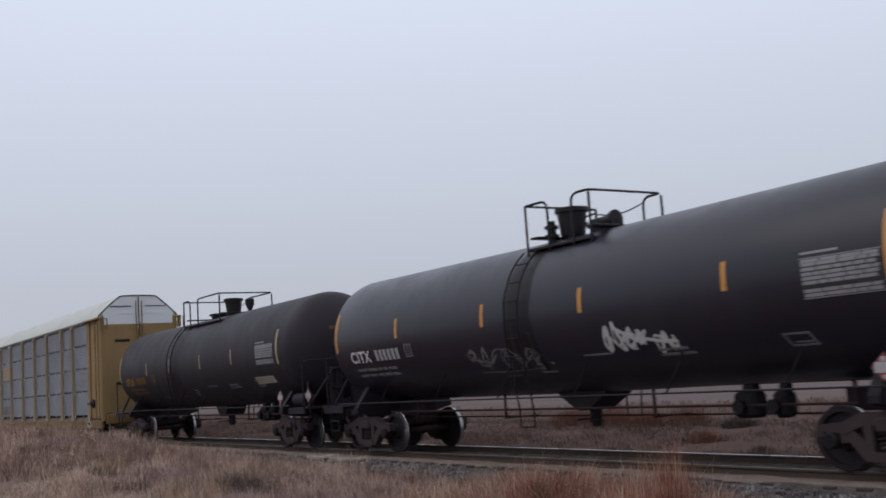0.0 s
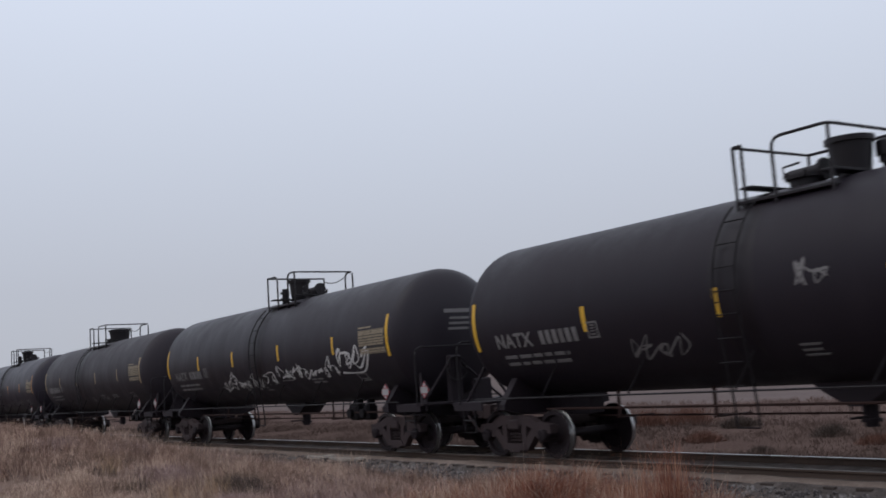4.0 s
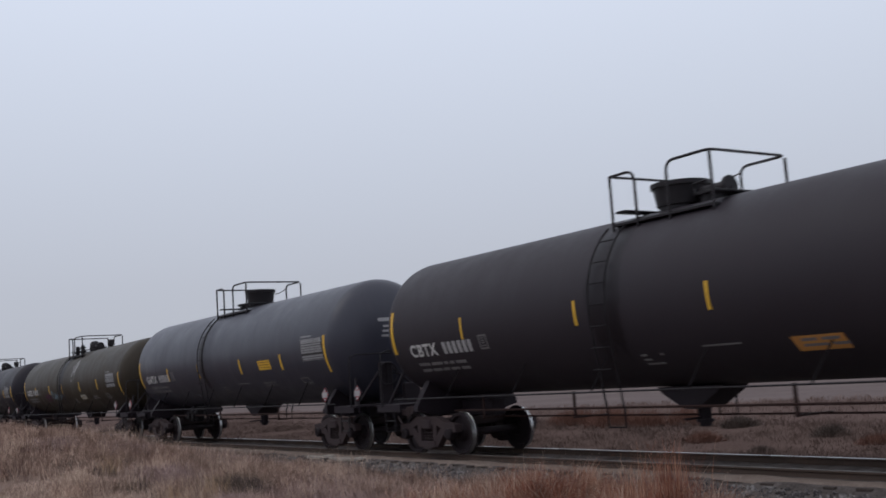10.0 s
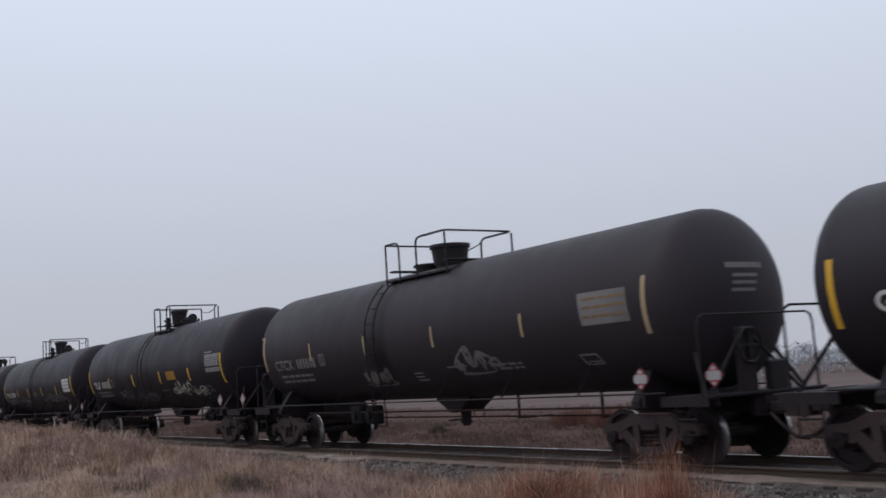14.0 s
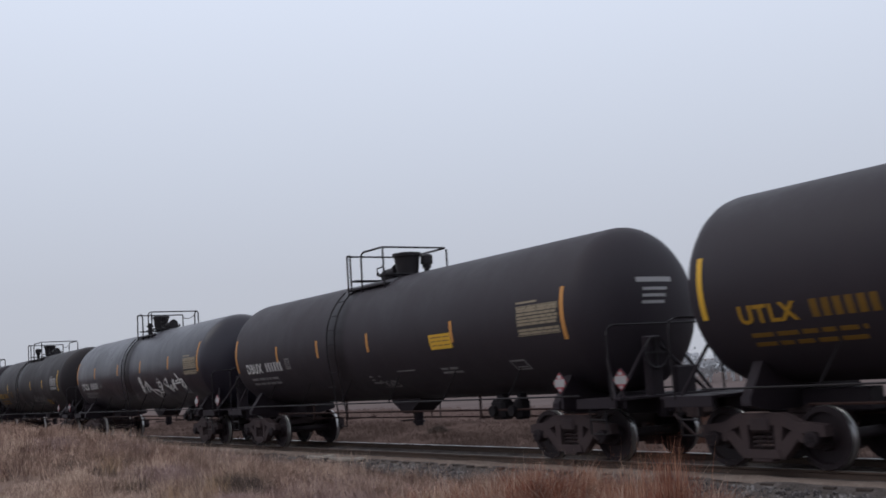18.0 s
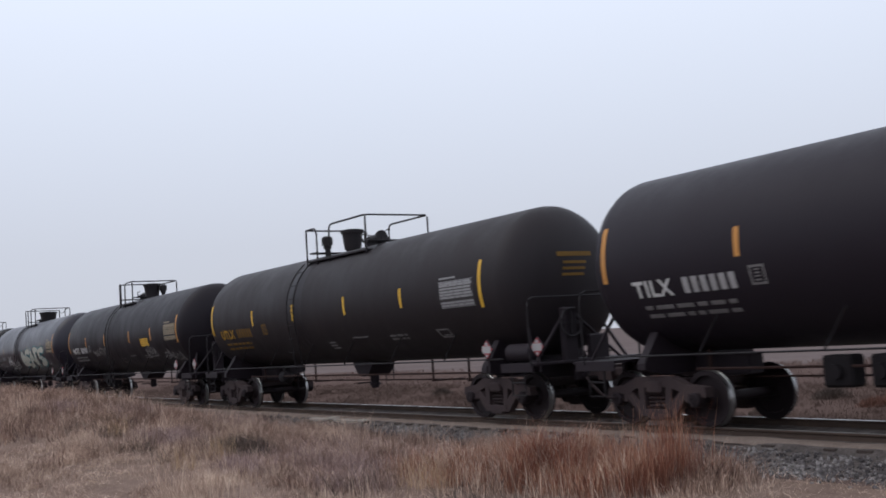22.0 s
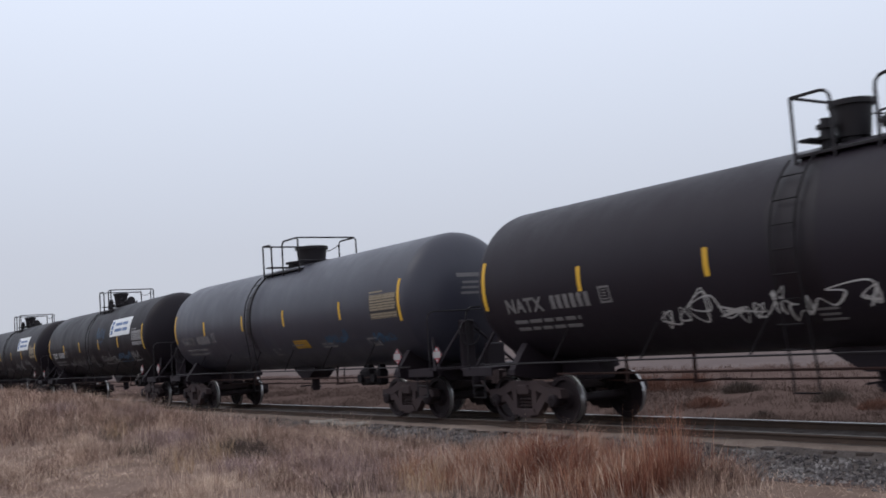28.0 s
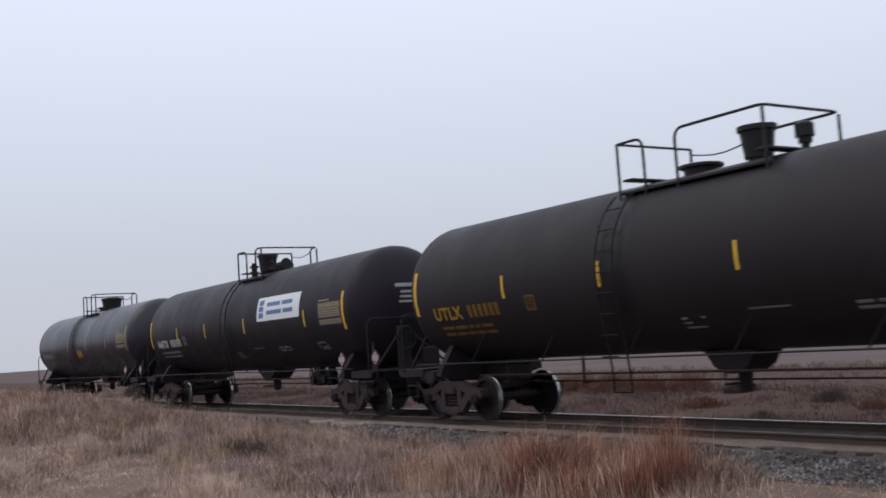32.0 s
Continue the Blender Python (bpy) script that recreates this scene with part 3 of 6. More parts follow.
def tank_car(rear, length, r, top, colour, mark, ink, style, stripes, label, extras=()):
    """A tank car; rear is the x of its rear shell end at the start, length its straight shell, a = metres from that end."""
    zc = top - r
    half = length / 2
    car = thing("tank_car", label, "tank car", "tank cars of the train")
    TRAIN.append((car, rear + half))
    mat = TANK_PAINT[colour]
    fx = 0.20 if mark == "UTLX" else 0.14  # the shell runs on past the front truck
    rise = RISING.get(rear, 0.0)  # the front half of the shell climbs to its end by this much
    key = (round(length, 2), round(r, 2), round(top, 2), fx, rise)

    def shell():
        depth = r * 0.49
        head = [(math.cos(i * math.pi / 20), math.sin(i * math.pi / 20)) for i in range(0, 10)]
        prof = [(-half - depth * c, r * max(0.0, s_)) for c, s_ in head] + [(-half, r)]
        prof += [(-half + length * i / 6, r) for i in range(1, 6)]
        prof += [(half + fx, r)] + [(half + fx + depth * c, r * max(0.0, s_)) for c, s_ in head[::-1]]
        return Shape().lathe(prof, 72, (0, 0, zc)).mesh("tank_shell", 40)

    part("tank_shell", shared(("shell", key, colour), shell, mat), car)
    # the frame: stub sills, bolsters, end platforms, couplers
    tx = half - 0.56
    end = half + 1.05
    for s in (-1, 1):
        rot = pose(0, 0, 0) if s > 0 else pose(0, 0, 0, 0, 0, 180)
        part("draft_sill", shared(("sill", key), lambda: Shape().box((half - 0.35, 0, 0.96), (2.9, 0.36, 0.34), 0.02).box((half + 0.98, 0, 0.93), (0.16, 0.62, 0.42), 0.03).mesh("draft_sill"), M_FRAME), car, rot)
        part("bolster", shared(("saddle", key), lambda: Shape().prism([(-0.98, zc - r * 0.74), (-1.36, 1.06), (-1.36, 0.96), (-0.9, 0.86), (0.9, 0.86), (1.36, 0.96), (1.36, 1.06), (0.98, zc - r * 0.74), (0.55, zc - r * 0.90), (-0.55, zc - r * 0.90)], tx - 0.09, tx + 0.09, "x").mesh("bolster"), M_FRAME), car, rot)
        part("end_platform", shared(("endplat", key), lambda: Shape().box((half + 0.62, 0, 1.10), (1.05, 2.75, 0.05), 0.01).box((half + 0.55, -1.38, 1.04), (1.0, 0.03, 0.17), 0.005).box((half + 0.55, 1.38, 1.04), (1.0, 0.03, 0.17), 0.005).mesh("end_platform"), M_FRAME), car, rot)
        for k in (-1, 1):
            part("brace", shared(("brace", key, k), lambda: Shape().tube([(half + 0.85, k * 1.2, 1.1), (half + 0.28, k * 0.85, zc - 0.55)], 0.035, 6).mesh("brace"), M_FRAME), car, rot)
        hoop = [(0, -1.40, 1.08), (0, -1.40, 2.20), (0, -1.36, 2.31), (0, -1.25, 2.36), (0, 1.25, 2.36), (0, 1.36, 2.31), (0, 1.40, 2.20), (0, 1.40, 1.08)]
        part("end_handrail", shared("end_handrail", lambda: Shape().tube(hoop, 0.020, 6).mesh("end_handrail"), M_RAILING), car, pose(half + fx + 0.82 if s > 0 else -half - 0.80, 0, 0))
        part("coupler", shared("coupler", coupler_mesh, M_TRUCK), car, pose(s * end, 0, 0, 0, 0, 0 if s > 0 else 180))
        part("sill_step", shared("sill_step", lambda: Shape().tube([(-0.2, 0, 1.0), (-0.2, 0, 0.52), (0.2, 0, 0.52), (0.2, 0, 1.0)], 0.02, 5).tube([(-0.2, 0, 0.76), (0.2, 0, 0.76)], 0.018, 5).mesh("sill_step"), M_RAILING), car, pose(s * (half + 0.55), -1.36, 0))
        # long side rails low on the shell
        part("side_handrail", shared(("siderail", key), lambda: Shape().tube([(-half - 0.2, 0, top - 2 * r), (half + 0.2, 0, top - 2 * r)], 0.016, 6).mesh("side_handrail"), M_RAILING), car, pose(0, s * 1.43, 0))
        for k in range(6):
            a = -half + 1.9 + (length - 3.8) * k / 5
            part("rail_bracket", shared(("bracket", key), lambda: Shape().tube([(0, 0, top - 2 * r), (0.30, 0.16, zc - r * 0.62)], 0.017, 5).mesh("rail_bracket"), M_LADDER), car, pose(a, -1.43, 0) if s < 0 else pose(a, 1.43, 0, 0, 0, 180))
    for s in (-1, 1):
        truck(car, s * tx)
    # under the belly: pipes, hangers, outlet skid, brake gear
    part("brake_pipe", shared(("pipe", key), lambda: Shape().tube([(-half + 1.2, 0, 0.93), (half - 1.2, 0, 0.93)], 0.022, 6).mesh("brake_pipe"), M_PIPE), car, pose(0, -0.75, 0))
    part("brake_rod", shared(("rod", key), lambda: Shape().tube([(-half + 1.4, 0, 0.74), (half - 1.4, 0, 0.74)], 0.018, 6).mesh("brake_rod"), M_PIPE), car, pose(0, 0.1, 0))
    rnd = random.Random(int(rear * 10))
    for k in range(5):
        a = -half + 2.0 + (length - 4.0) * (k + rnd.uniform(-0.3, 0.3)) / 4
        if abs(a) > 1.3:
            part("pipe_hanger", shared("hanger", lambda: Shape().box((0, 0, 0.98), (0.065, 0.03, 0.5), 0.005).box((0, 0.4, 0.74), (0.05, 0.9, 0.03), 0.005).mesh("pipe_hanger"), M_PIPE), car, pose(a, -0.4, 0))
    skid = 0.62 if mark != "UTLX" else 0.46
    part("outlet_skid", shared(("skid", round(skid, 1)), lambda: Shape().prism([(-skid - 0.1, 1.24), (-skid, 1.14), (-0.36, 0.99), (-0.20, 0.90), (-0.10, 0.86), (0.10, 0.86), (0.20, 0.90), (0.36, 0.99), (skid, 1.14), (skid + 0.1, 1.24)], -0.34, 0.34).mesh("outlet_skid"), M_FRAME), car, pose(0.1, 0, 0))
    part("outlet_valve", shared("outlet_valve", lambda: Shape().cyl((0, 0, 0.55), (0, 0, 0.95), 0.10, 0.13, 12).cyl((0, 0, 0.62), (0, 0, 0.67), 0.15, 0.15, 12).tube([(0.0, -0.5, 0.70), (0, 0, 0.70)], 0.02, 5).mesh("outlet_valve"), M_FRAME), car, pose(0.1, 0, 0))
    if style[0] == "longm":
        part("brake_cylinder", shared("brake_cylinder", lambda: Shape().lathe([(-0.26, 0), (-0.26, 0.16), (-0.22, 0.18), (0.10, 0.18), (0.14, 0.13), (0.34, 0.05), (0.50, 0.03), (0.50, 0)], 16, (0, 0, 0)).box((-0.02, 0, 0.22), (0.2, 0.2, 0.2), 0.03).mesh("brake_cylinder"), M_LADDER), car, pose(-half + 3.5, -0.6, 0.90))
    elif rear in TWIN_BOXES:
        for a, w in ((3.85, 0.50), (4.56, 0.36)):
            part("valve_box", shared(("valve_box", w), lambda: Shape().box((0, 0, 0.86), (w, 0.34, 0.46), 0.04).cyl((0, -0.17, 0.86), (0, -0.24, 0.86), 0.11, n=10).mesh("valve_box"), M_LADDER), car, pose(a - half, -0.62, 0))
    elif style[0] != "valves":
        for a, w in ((3.05, 0.42), (3.5, 0.24)) if rear in REAR_GEAR else ((length - 3.2, 0.46), (length - 2.55, 0.26)):
            part("brake_valve", shared(("brake_valve", w), lambda: Shape().box((0, 0, 0.90), (w, 0.32, 0.40), 0.06).cyl((-0.05, -0.15, 0.88), (-0.05, -0.25, 0.88), 0.11, n=12).box((0.04, 0, 1.12), (w * 0.5, 0.2, 0.2), 0.03).mesh("brake_valve"), M_LADDER), car, pose(a - half, -0.60, 0.03))
    # the top platform with its railing and fittings
    style, a0, a1 = style[0], style[1] - half, style[2] - half
    deck, high = top - 0.21, top + 0.66
    spot = (key, style, round(a0, 2), round(a1, 2))
    part("walkway", shared(("deck", spot), lambda: Shape().box(((a0 + a1) / 2, -0.78, deck), (a1 - a0, 0.30, 0.05), 0.008).box(((a0 + a1) / 2, 0.78, deck), (a1 - a0, 0.30, 0.05), 0.008).box((a0 + 0.12, 0, top + 0.02), (0.24, 1.7, 0.04), 0.008).box((a1 - 0.12, 0, top + 0.02), (0.24, 1.7, 0.04), 0.008).mesh("walkway"), M_RAILING), car)
    gap0, gap1, round0, round1 = {"plain": (0.16, 0.72, 0, 1), "wide": (0.60, 1.35, 1, 1), "fore": (0.60, 1.35, 1, 1), "long": (0.62, 1.36, 1, 1), "longm": (0.62, 1.36, 1, 1), "valves": (0.70, 1.03, 1, 1), "mirror": (0.66, 1.36, 1, 1)}[style]
    posts = [(a0, -0.92), (a0, 0.92), (a1, 0.92), (a1, -0.92), (a0 + gap0, -0.92), (a0 + gap1, -0.92)] + ([(a0 + gap1, 0.92)] if round0 else [])
    for x, y in posts:
        tip = high - (0.16 if ((x == a0 + gap0 and round0) or (x == a0 + gap1 and round1)) else (0.04 if x == a1 else 0))
        part("railing_post", shared(("post", key, round(tip, 2)), lambda: Shape().tube([(0, 0, deck - 0.12), (0, 0, tip)], 0.026, 6).mesh("railing_post"), M_RAILING), car, pose(x, y, 0))

    def bend(x, s_, y=-0.92):
        return [(x - s_ * 0.17, y, high), (x - s_ * 0.08, y, high - 0.02), (x - s_ * 0.02, y, high - 0.08), (x, y, high - 0.17)]

    corner = [(a1 - 0.12, -0.92, high), (a1 - 0.03, -0.89, high), (a1, -0.80, high), (a1, 0.80, high), (a1 - 0.03, 0.89, high), (a1 - 0.12, 0.92, high)]
    start = [(a0 + gap0, -0.92, high)] if not round0 else bend(a0 + gap0, 1)[::-1]
    rail_a = start + [(a0, -0.92, high), (a0, 0.92, high)]
    rail_b = (bend(a0 + gap1, -1)[::-1] if round1 else [(a0 + gap1, -0.92, high)]) + corner + (bend(a0 + gap1, -1, 0.92) if round0 else [(a0, 0.92, high)])
    part("top_rail", shared(("toprail", spot, 0), lambda: Shape().tube(rail_a, 0.025, 6).mesh("top_rail"), M_RAILING), car)
    part("top_rail", shared(("toprail", spot, 1), lambda: Shape().tube(rail_b, 0.025, 6).mesh("top_rail"), M_RAILING), car)
    if round0:
        part("chain", shared(("chain", spot), lambda: Shape().tube([(a0 + gap1 * q, 0.92, high - 0.10 - 0.10 * math.sin(math.pi * q)) for q in (0, 0.2, 0.4, 0.6, 0.8, 1.0)], 0.014, 5).mesh("chain"), M_RAILING), car)
    drip = int(abs(rear)) % 5
    part("spill_stain", shared(("spill", spot, colour == "grey", drip), lambda: spill(a0 - 0.10, 0.60 if colour != "grey" else 0.25, r, zc, drip).mesh("spill_stain"), M_SPILL), car, None, "dark oily spill run down the shell")

    def nozzle():
        return Shape().lathe([(-0.1, 0.09), (0.10, 0.09), (0.10, 0.15), (0.15, 0.15), (0.15, 0.09), (0.27, 0.09), (0.27, 0.14), (0.33, 0.14), (0.33, 0.08), (0.42, 0.08), (0.42, 0)], 12, (0, 0, top), "z")

    def lid():
        s = Shape().lathe([(-0.1, 0.30), (0.10, 0.30), (0.10, 0.38), (0.15, 0.38), (0.17, 0.28), (0.20, 0.0)], 18, (0, 0, top), "z")
        return s

    def manway():
        """A low manway neck with a valve body lying on it, flanged at its end."""
        q = Shape().lathe([(-0.1, 0.27), (0.10, 0.27), (0.10, 0.34), (0.15, 0.34), (0.16, 0.0)], 18, (0, 0, top), "z")
        q.cyl((-0.30, 0, top + 0.17), (0.28, 0, top + 0.20), 0.12, 0.10, 12).cyl((0.28, 0, top + 0.20), (0.35, 0, top + 0.205), 0.17, 0.17, 14)
        for b in range(6):
            q.box((0.34 * math.cos(b * 1.047), 0.34 * math.sin(b * 1.047), top + 0.16), (0.05, 0.05, 0.10), 0.01)
        return q.tube([(-0.2, -0.3, top + 0.12), (-0.2, -0.3, top + 0.30), (0.1, -0.3, top + 0.32)], 0.02, 5)

    def flared(rad, h):
        return Shape().lathe([(-0.12, rad - 0.07), (0.04, rad - 0.07), (0.04, rad - 0.03), (h - 0.08, rad + 0.02), (h - 0.08, rad + 0.06), (h, rad + 0.06), (h + 0.03, rad * 0.6), (h + 0.03, 0)], 22, (0, 0, top), "z")

    MAN = shared(("manway", key), lambda: manway().mesh("manway"), M_RAILING)
    TALL = shared(("tall_valve", key), lambda: Shape().lathe([(-0.1, 0.07), (0.20, 0.07), (0.20, 0.11), (0.30, 0.11), (0.30, 0.15), (0.50, 0.15), (0.54, 0.10), (0.56, 0)], 12, (0, 0, top), "z").mesh("vent_valve"), M_RAILING)
    LID = shared(("lid", key), lambda: lid().mesh("manway_lid"), M_RAILING)
    NOZ = shared(("nozzle", key), lambda: nozzle().mesh("vent_valve"), M_RAILING)
    POT = shared(("pot", key, mark == "UTLX"), lambda: flared(0.30 if mark != "UTLX" else 0.26, 0.56).mesh("valve_housing"), M_RAILING)
    if style == "long":
        fittings = ((LID, 1.05, 0), (POT, 2.28, 0), (TALL, 2.95, 0.3))
    elif style == "longm":
        fittings = ((TALL, 0.42, -0.5), (POT, 0.95, 0), (MAN, 2.2, 0))
    elif style == "mirror":
        fittings = ((NOZ, 0.25, -0.5), (shared(("potm", key), lambda: flared(0.27, 0.58).mesh("valve_housing"), M_RAILING), 0.44, -0.12), (MAN, 1.21, 0))
    elif style == "valves":
        fittings = ((NOZ, 0.30, -0.6), (NOZ, 0.85, -0.5), (shared(("dome", key), lambda: Shape().lathe([(0.0, 0.0), (0.0, 0.22), (0.10, 0.24), (0.34, 0.23), (0.46, 0.15), (0.50, 0.0)], 18, (0, 0, top), "z").mesh("manway_dome"), M_RAILING), 1.08, 0), (MAN, 1.72, 0), (TALL, 2.15, 0.45))
    elif style == "fore":
        fittings = ((shared(("potf", key), lambda: flared(0.46, 0.44).mesh("valve_housing"), M_RAILING), 0.78, 0), (MAN, 1.55, 0))
    elif style == "wide":
        fittings = ((LID, 0.45, 0), (shared(("potw", key), lambda: flared(0.42, 0.50).mesh("valve_housing"), M_RAILING), 1.38, 0), (NOZ, 0.86, 0.3))
    else:
        fittings = ((MAN, 0.62, 0), (POT, 1.40, 0), (TALL, 1.75, 0.35))
    for me, dx, y in fittings:
        part(me.name.split(".")[0], me, car, pose(a0 + dx, y, math.sqrt(r * r - y * y) - r))
    # ladders bent round the shell, both sides, and the rusty band where they stand
    def ladder():
        s = Shape()
        arc = [i / 14 for i in range(15)]
        lo, hi = math.radians(-62), math.radians(52)
        line = [(-(r + 0.09) * math.cos(lo + (hi - lo) * t), zc + (r + 0.09) * math.sin(lo + (hi - lo) * t)) for t in arc]
        line = [(line[0][0] - 0.62, 0.95)] + [(-(r + 0.09), zc - 0.25)] + [p for p in line if p[1] > zc]
        for dx in (-0.21, 0.21):
            s.tube([(dx, y, z) for y, z in line], 0.018, 5)
        for k in range(8):
            z = 1.25 + (top - 1.75) * k / 7
            y = -(r + 0.09) if z < zc else -math.sqrt(max(0.05, (r + 0.09) ** 2 - (z - zc) ** 2))
            s.tube([(-0.21, y, z), (0.21, y, z)], 0.013, 5)
        s.tube([(-0.21, -1.37, 0.97), (-0.21, -1.37, 0.64), (0.21, -1.37, 0.64), (0.21, -1.37, 0.97)], 0.018, 5)
        return s.mesh("ladder")

    for s in (-1, 1):
        part("ladder", shared(("ladder", key), ladder, M_LADDER), car, pose(a0 + 0.15, 0, 0) if s < 0 else pose(a0 + 0.15, 0, 0, 0, 0, 180))
    # reflective strips
    smat = {"y": M_STRIPE, "o": M_STRIPE_ORANGE, "c": M_STRIPE_OLD, "p": M_STRIPE_ORANGE}[stripes[0][0]]
    slim = 0.034 if stripes[0] in ("p", "c", "os", "ys") else 0.05
    u_low, u_high = stripes[2] - 0.22 - zc, stripes[2] + 0.22 - zc
    for a in stripes[1]:
        part("reflective_strip", shared(("strip", key, stripes[0], stripes[2]), lambda: patch(-slim, slim, u_low, u_high, r, zc).mesh("reflective_strip"), M_STRIPE_OLD if stripes[0] == "p" else smat), car, pose(a - half, 0, 0))
    for a, dz in ((0.03, 0.0), (length - 0.02 - (0.3 if mark == "UTLX" else 0), -0.20 if length > 16 else 0.0)):
        part("reflective_strip", shared(("longstrip", key, stripes[0], stripes[2], dz), lambda: patch(-0.05, 0.05, u_low - 0.18 + dz, u_high + 0.34 + dz, r, zc).mesh("reflective_strip"), smat), car, pose(a - half, 0, 0))
    # owner's letters; the running number and the small data as bars
    imat = {"w": M_WHITE, "y": M_YELLOW_LETTER, "d": M_DIM}[ink]
    lh, ux, uu = 0.27, 0.66 - half, 2.13 - zc
    if mark:
        lk = ("letters", mark, key, ink)
        if lk not in MESHES:
            s_, wide = lettering(mark, 0, uu, lh, r, zc)
            MESHES[lk] = s_.mesh("reporting_mark", 0)
            MESHES[lk].materials.append(imat)
            MESHES[lk]["wide"] = wide
        me = MESHES[lk]
        part("reporting_mark", me, car, pose(ux, 0, 0), "stencilled owner's letters")
        nx = ux + me["wide"] + 0.22
    else:
        nx = ux + 0.9
        part("letter_print", shared(("lbars", key, ink), lambda: bars(0, 0.75, (uu,), lh, r, zc, 3, 0.05).mesh("letter_print", 0), imat), car, pose(ux, 0, 0))
    nmat = {"w": M_GREY_INK, "y": M_YELLOW_DIM, "d": M_DIM}[ink]
    for k in range(6):
        part("number_bar", shared(("nbar", key, ink), lambda: patch(0, 0.115, uu, uu + lh * 0.96, r, zc, 0.005).mesh("number_bar", 0), nmat), car, pose(nx + 0.185 * k, 0, 0))
    seed = int(abs(rear)) % 4
    part("data_print", shared(("dbars", key, ink, seed), lambda: bars(0.1, 2.0, (uu - 0.24, uu - 0.40), 0.07, r, zc, seed).mesh("data_print", 0), M_DIM if ink != "y" else M_YELLOW_DIM), car, pose(ux, 0, 0))
    part("data_box", shared(("dbox", key, ink), lambda: frame_box(0.28, uu + 0.02, uu + 0.32, r, zc).mesh("data_box", 0), M_DIM if ink != "y" else M_YELLOW_DIM), car, pose(nx + 1.32 if mark != "UTLX" else 3.82 - half, 0, 0))
    # the stencil panel near the front end, the test box, the placards
    px = 1.8 if mark == "UTLX" else (1.36 if length < 16 else 1.85)
    yellow = mark == "UTLX" and rear == -332.1
    pz = 0.0 if length < 16 else -0.20
    if not any(e[0] == "plate" and e[1] > length - 2 for e in extras):
        pan = part("stencil_panel", shared(("panel", key), lambda: patch(0, 1.25, 2.32 + pz - zc, 2.86 + pz - zc, r, zc, 0.003).mesh("stencil_panel"), M_PANEL), car, pose(length - px - half, 0, 0))
        part("stencil_print", shared(("plines", key, seed, yellow), lambda: panel_lines(r, zc - pz, seed, pz).mesh("stencil_print", 0), M_YELLOW_DIM if yellow else (M_PANEL_INK if ink != "d" else M_PANEL_TAN)), pan)
    part("test_box", shared(("tbox", key), lambda: frame_box(0.46, 1.62 - zc, 1.86 - zc, r, zc, -0.35).mesh("test_box", 0), M_DIM), car, pose(length - px - 0.5 - half, 0, 0))
    part("data_line", shared(("dline", key), lambda: patch(0, 0.75, 1.80 - zc, 1.83 - zc, r, zc).mesh("data_line"), M_DIM), car, pose(length - 6.2 - half, 0, 0))
    part("data_print", shared(("mbars", key, seed), lambda: bars(0, 0.75, (1.76 - zc, 1.66 - zc), 0.05, r, zc, seed + 9).mesh("data_print", 0), M_DIM), car, pose(length - 4.4 - half, 0, 0))
    part("data_print", shared(("obars", key, seed), lambda: bars(0, 0.5, (1.5 - zc, 1.6 - zc, 1.7 - zc), 0.04, r, zc, seed + 20, 0.3).mesh("data_print", 0), M_DIM), car, pose(length - 7.6 - half, 0, 0))
    for x, y, rz in ((half - 0.28, -1.46, 0), (half + 1.12, -1.30, 0)):
        h_ = part("placard_holder", shared("placard_holder", lambda: Shape().box((0, 0.02, 1.42), (0.30, 0.02, 0.30), 0.01, Matrix.Rotation(radians(45), 3, "Y")).box((0, 0.03, 1.16), (0.07, 0.02, 0.4), 0.004).mesh("placard_holder"), M_FRAME), car, pose(x, y, 0, 0, 0, rz))
        part("placard", shared("placard", lambda: Shape().box((0, 0.0, 1.42), (0.26, 0.012, 0.26), 0.004, Matrix.Rotation(radians(45), 3, "Y")).mesh("placard"), M_RED), h_)
        part("placard_bar", shared("placard_bar", lambda: Shape().box((0, -0.008, 1.42), (0.28, 0.01, 0.14), 0.003).box((0, -0.008, 1.53), (0.09, 0.01, 0.06), 0.003).box((0, -0.008, 1.30), (0.07, 0.01, 0.05), 0.003).mesh("placard_bar"), M_GREY_INK), h_)
    if mark == "UTLX":
        part("air_tank", shared("end_air_tank", lambda: Shape().lathe([(-0.42, 0), (-0.41, 0.11), (-0.36, 0.18), (0.36, 0.18), (0.41, 0.11), (0.42, 0)], 14, (0, 0, 0)).mesh("air_tank"), M_FRAME), car, pose(half + 0.45, -1.12, 1.32))
    # hand brake and its stand on the front platform
    stand = part("hand_brake", shared(("brakestand", key), lambda: Shape().box((half + 1.02, -0.42, 1.62), (0.16, 0.34, 1.05), 0.03).box((half + 1.02, 0.30, 1.35), (0.14, 0.5, 0.5), 0.03).tube([(half + 0.98, -1.25, 1.12), (half + 1.02, -0.5, 2.05)], 0.03, 6).tube([(half + 0.98, 0.9, 1.12), (half + 1.02, -0.3, 2.05)], 0.03, 6).mesh("hand_brake"), M_FRAME), car)
    part("brake_wheel", shared(("brakewheel", key), lambda: Shape().tube([(half + 1.13, -0.42 + 0.27 * math.cos(q * 0.393), 1.85 + 0.27 * math.sin(q * 0.393)) for q in range(16)], 0.02, 5, True).box((half + 1.12, -0.42, 1.85), (0.03, 0.50, 0.035)).box((half + 1.12, -0.42, 1.85), (0.03, 0.035, 0.50)).mesh("brake_wheel"), M_RAILING), stand)
    # marks on the front head
    for k in range(4):
        part("head_bar", shared(("headbar", key, ink, k), lambda: head_bar(k, half + fx, r, zc).mesh("head_bar", 0), nmat), car)
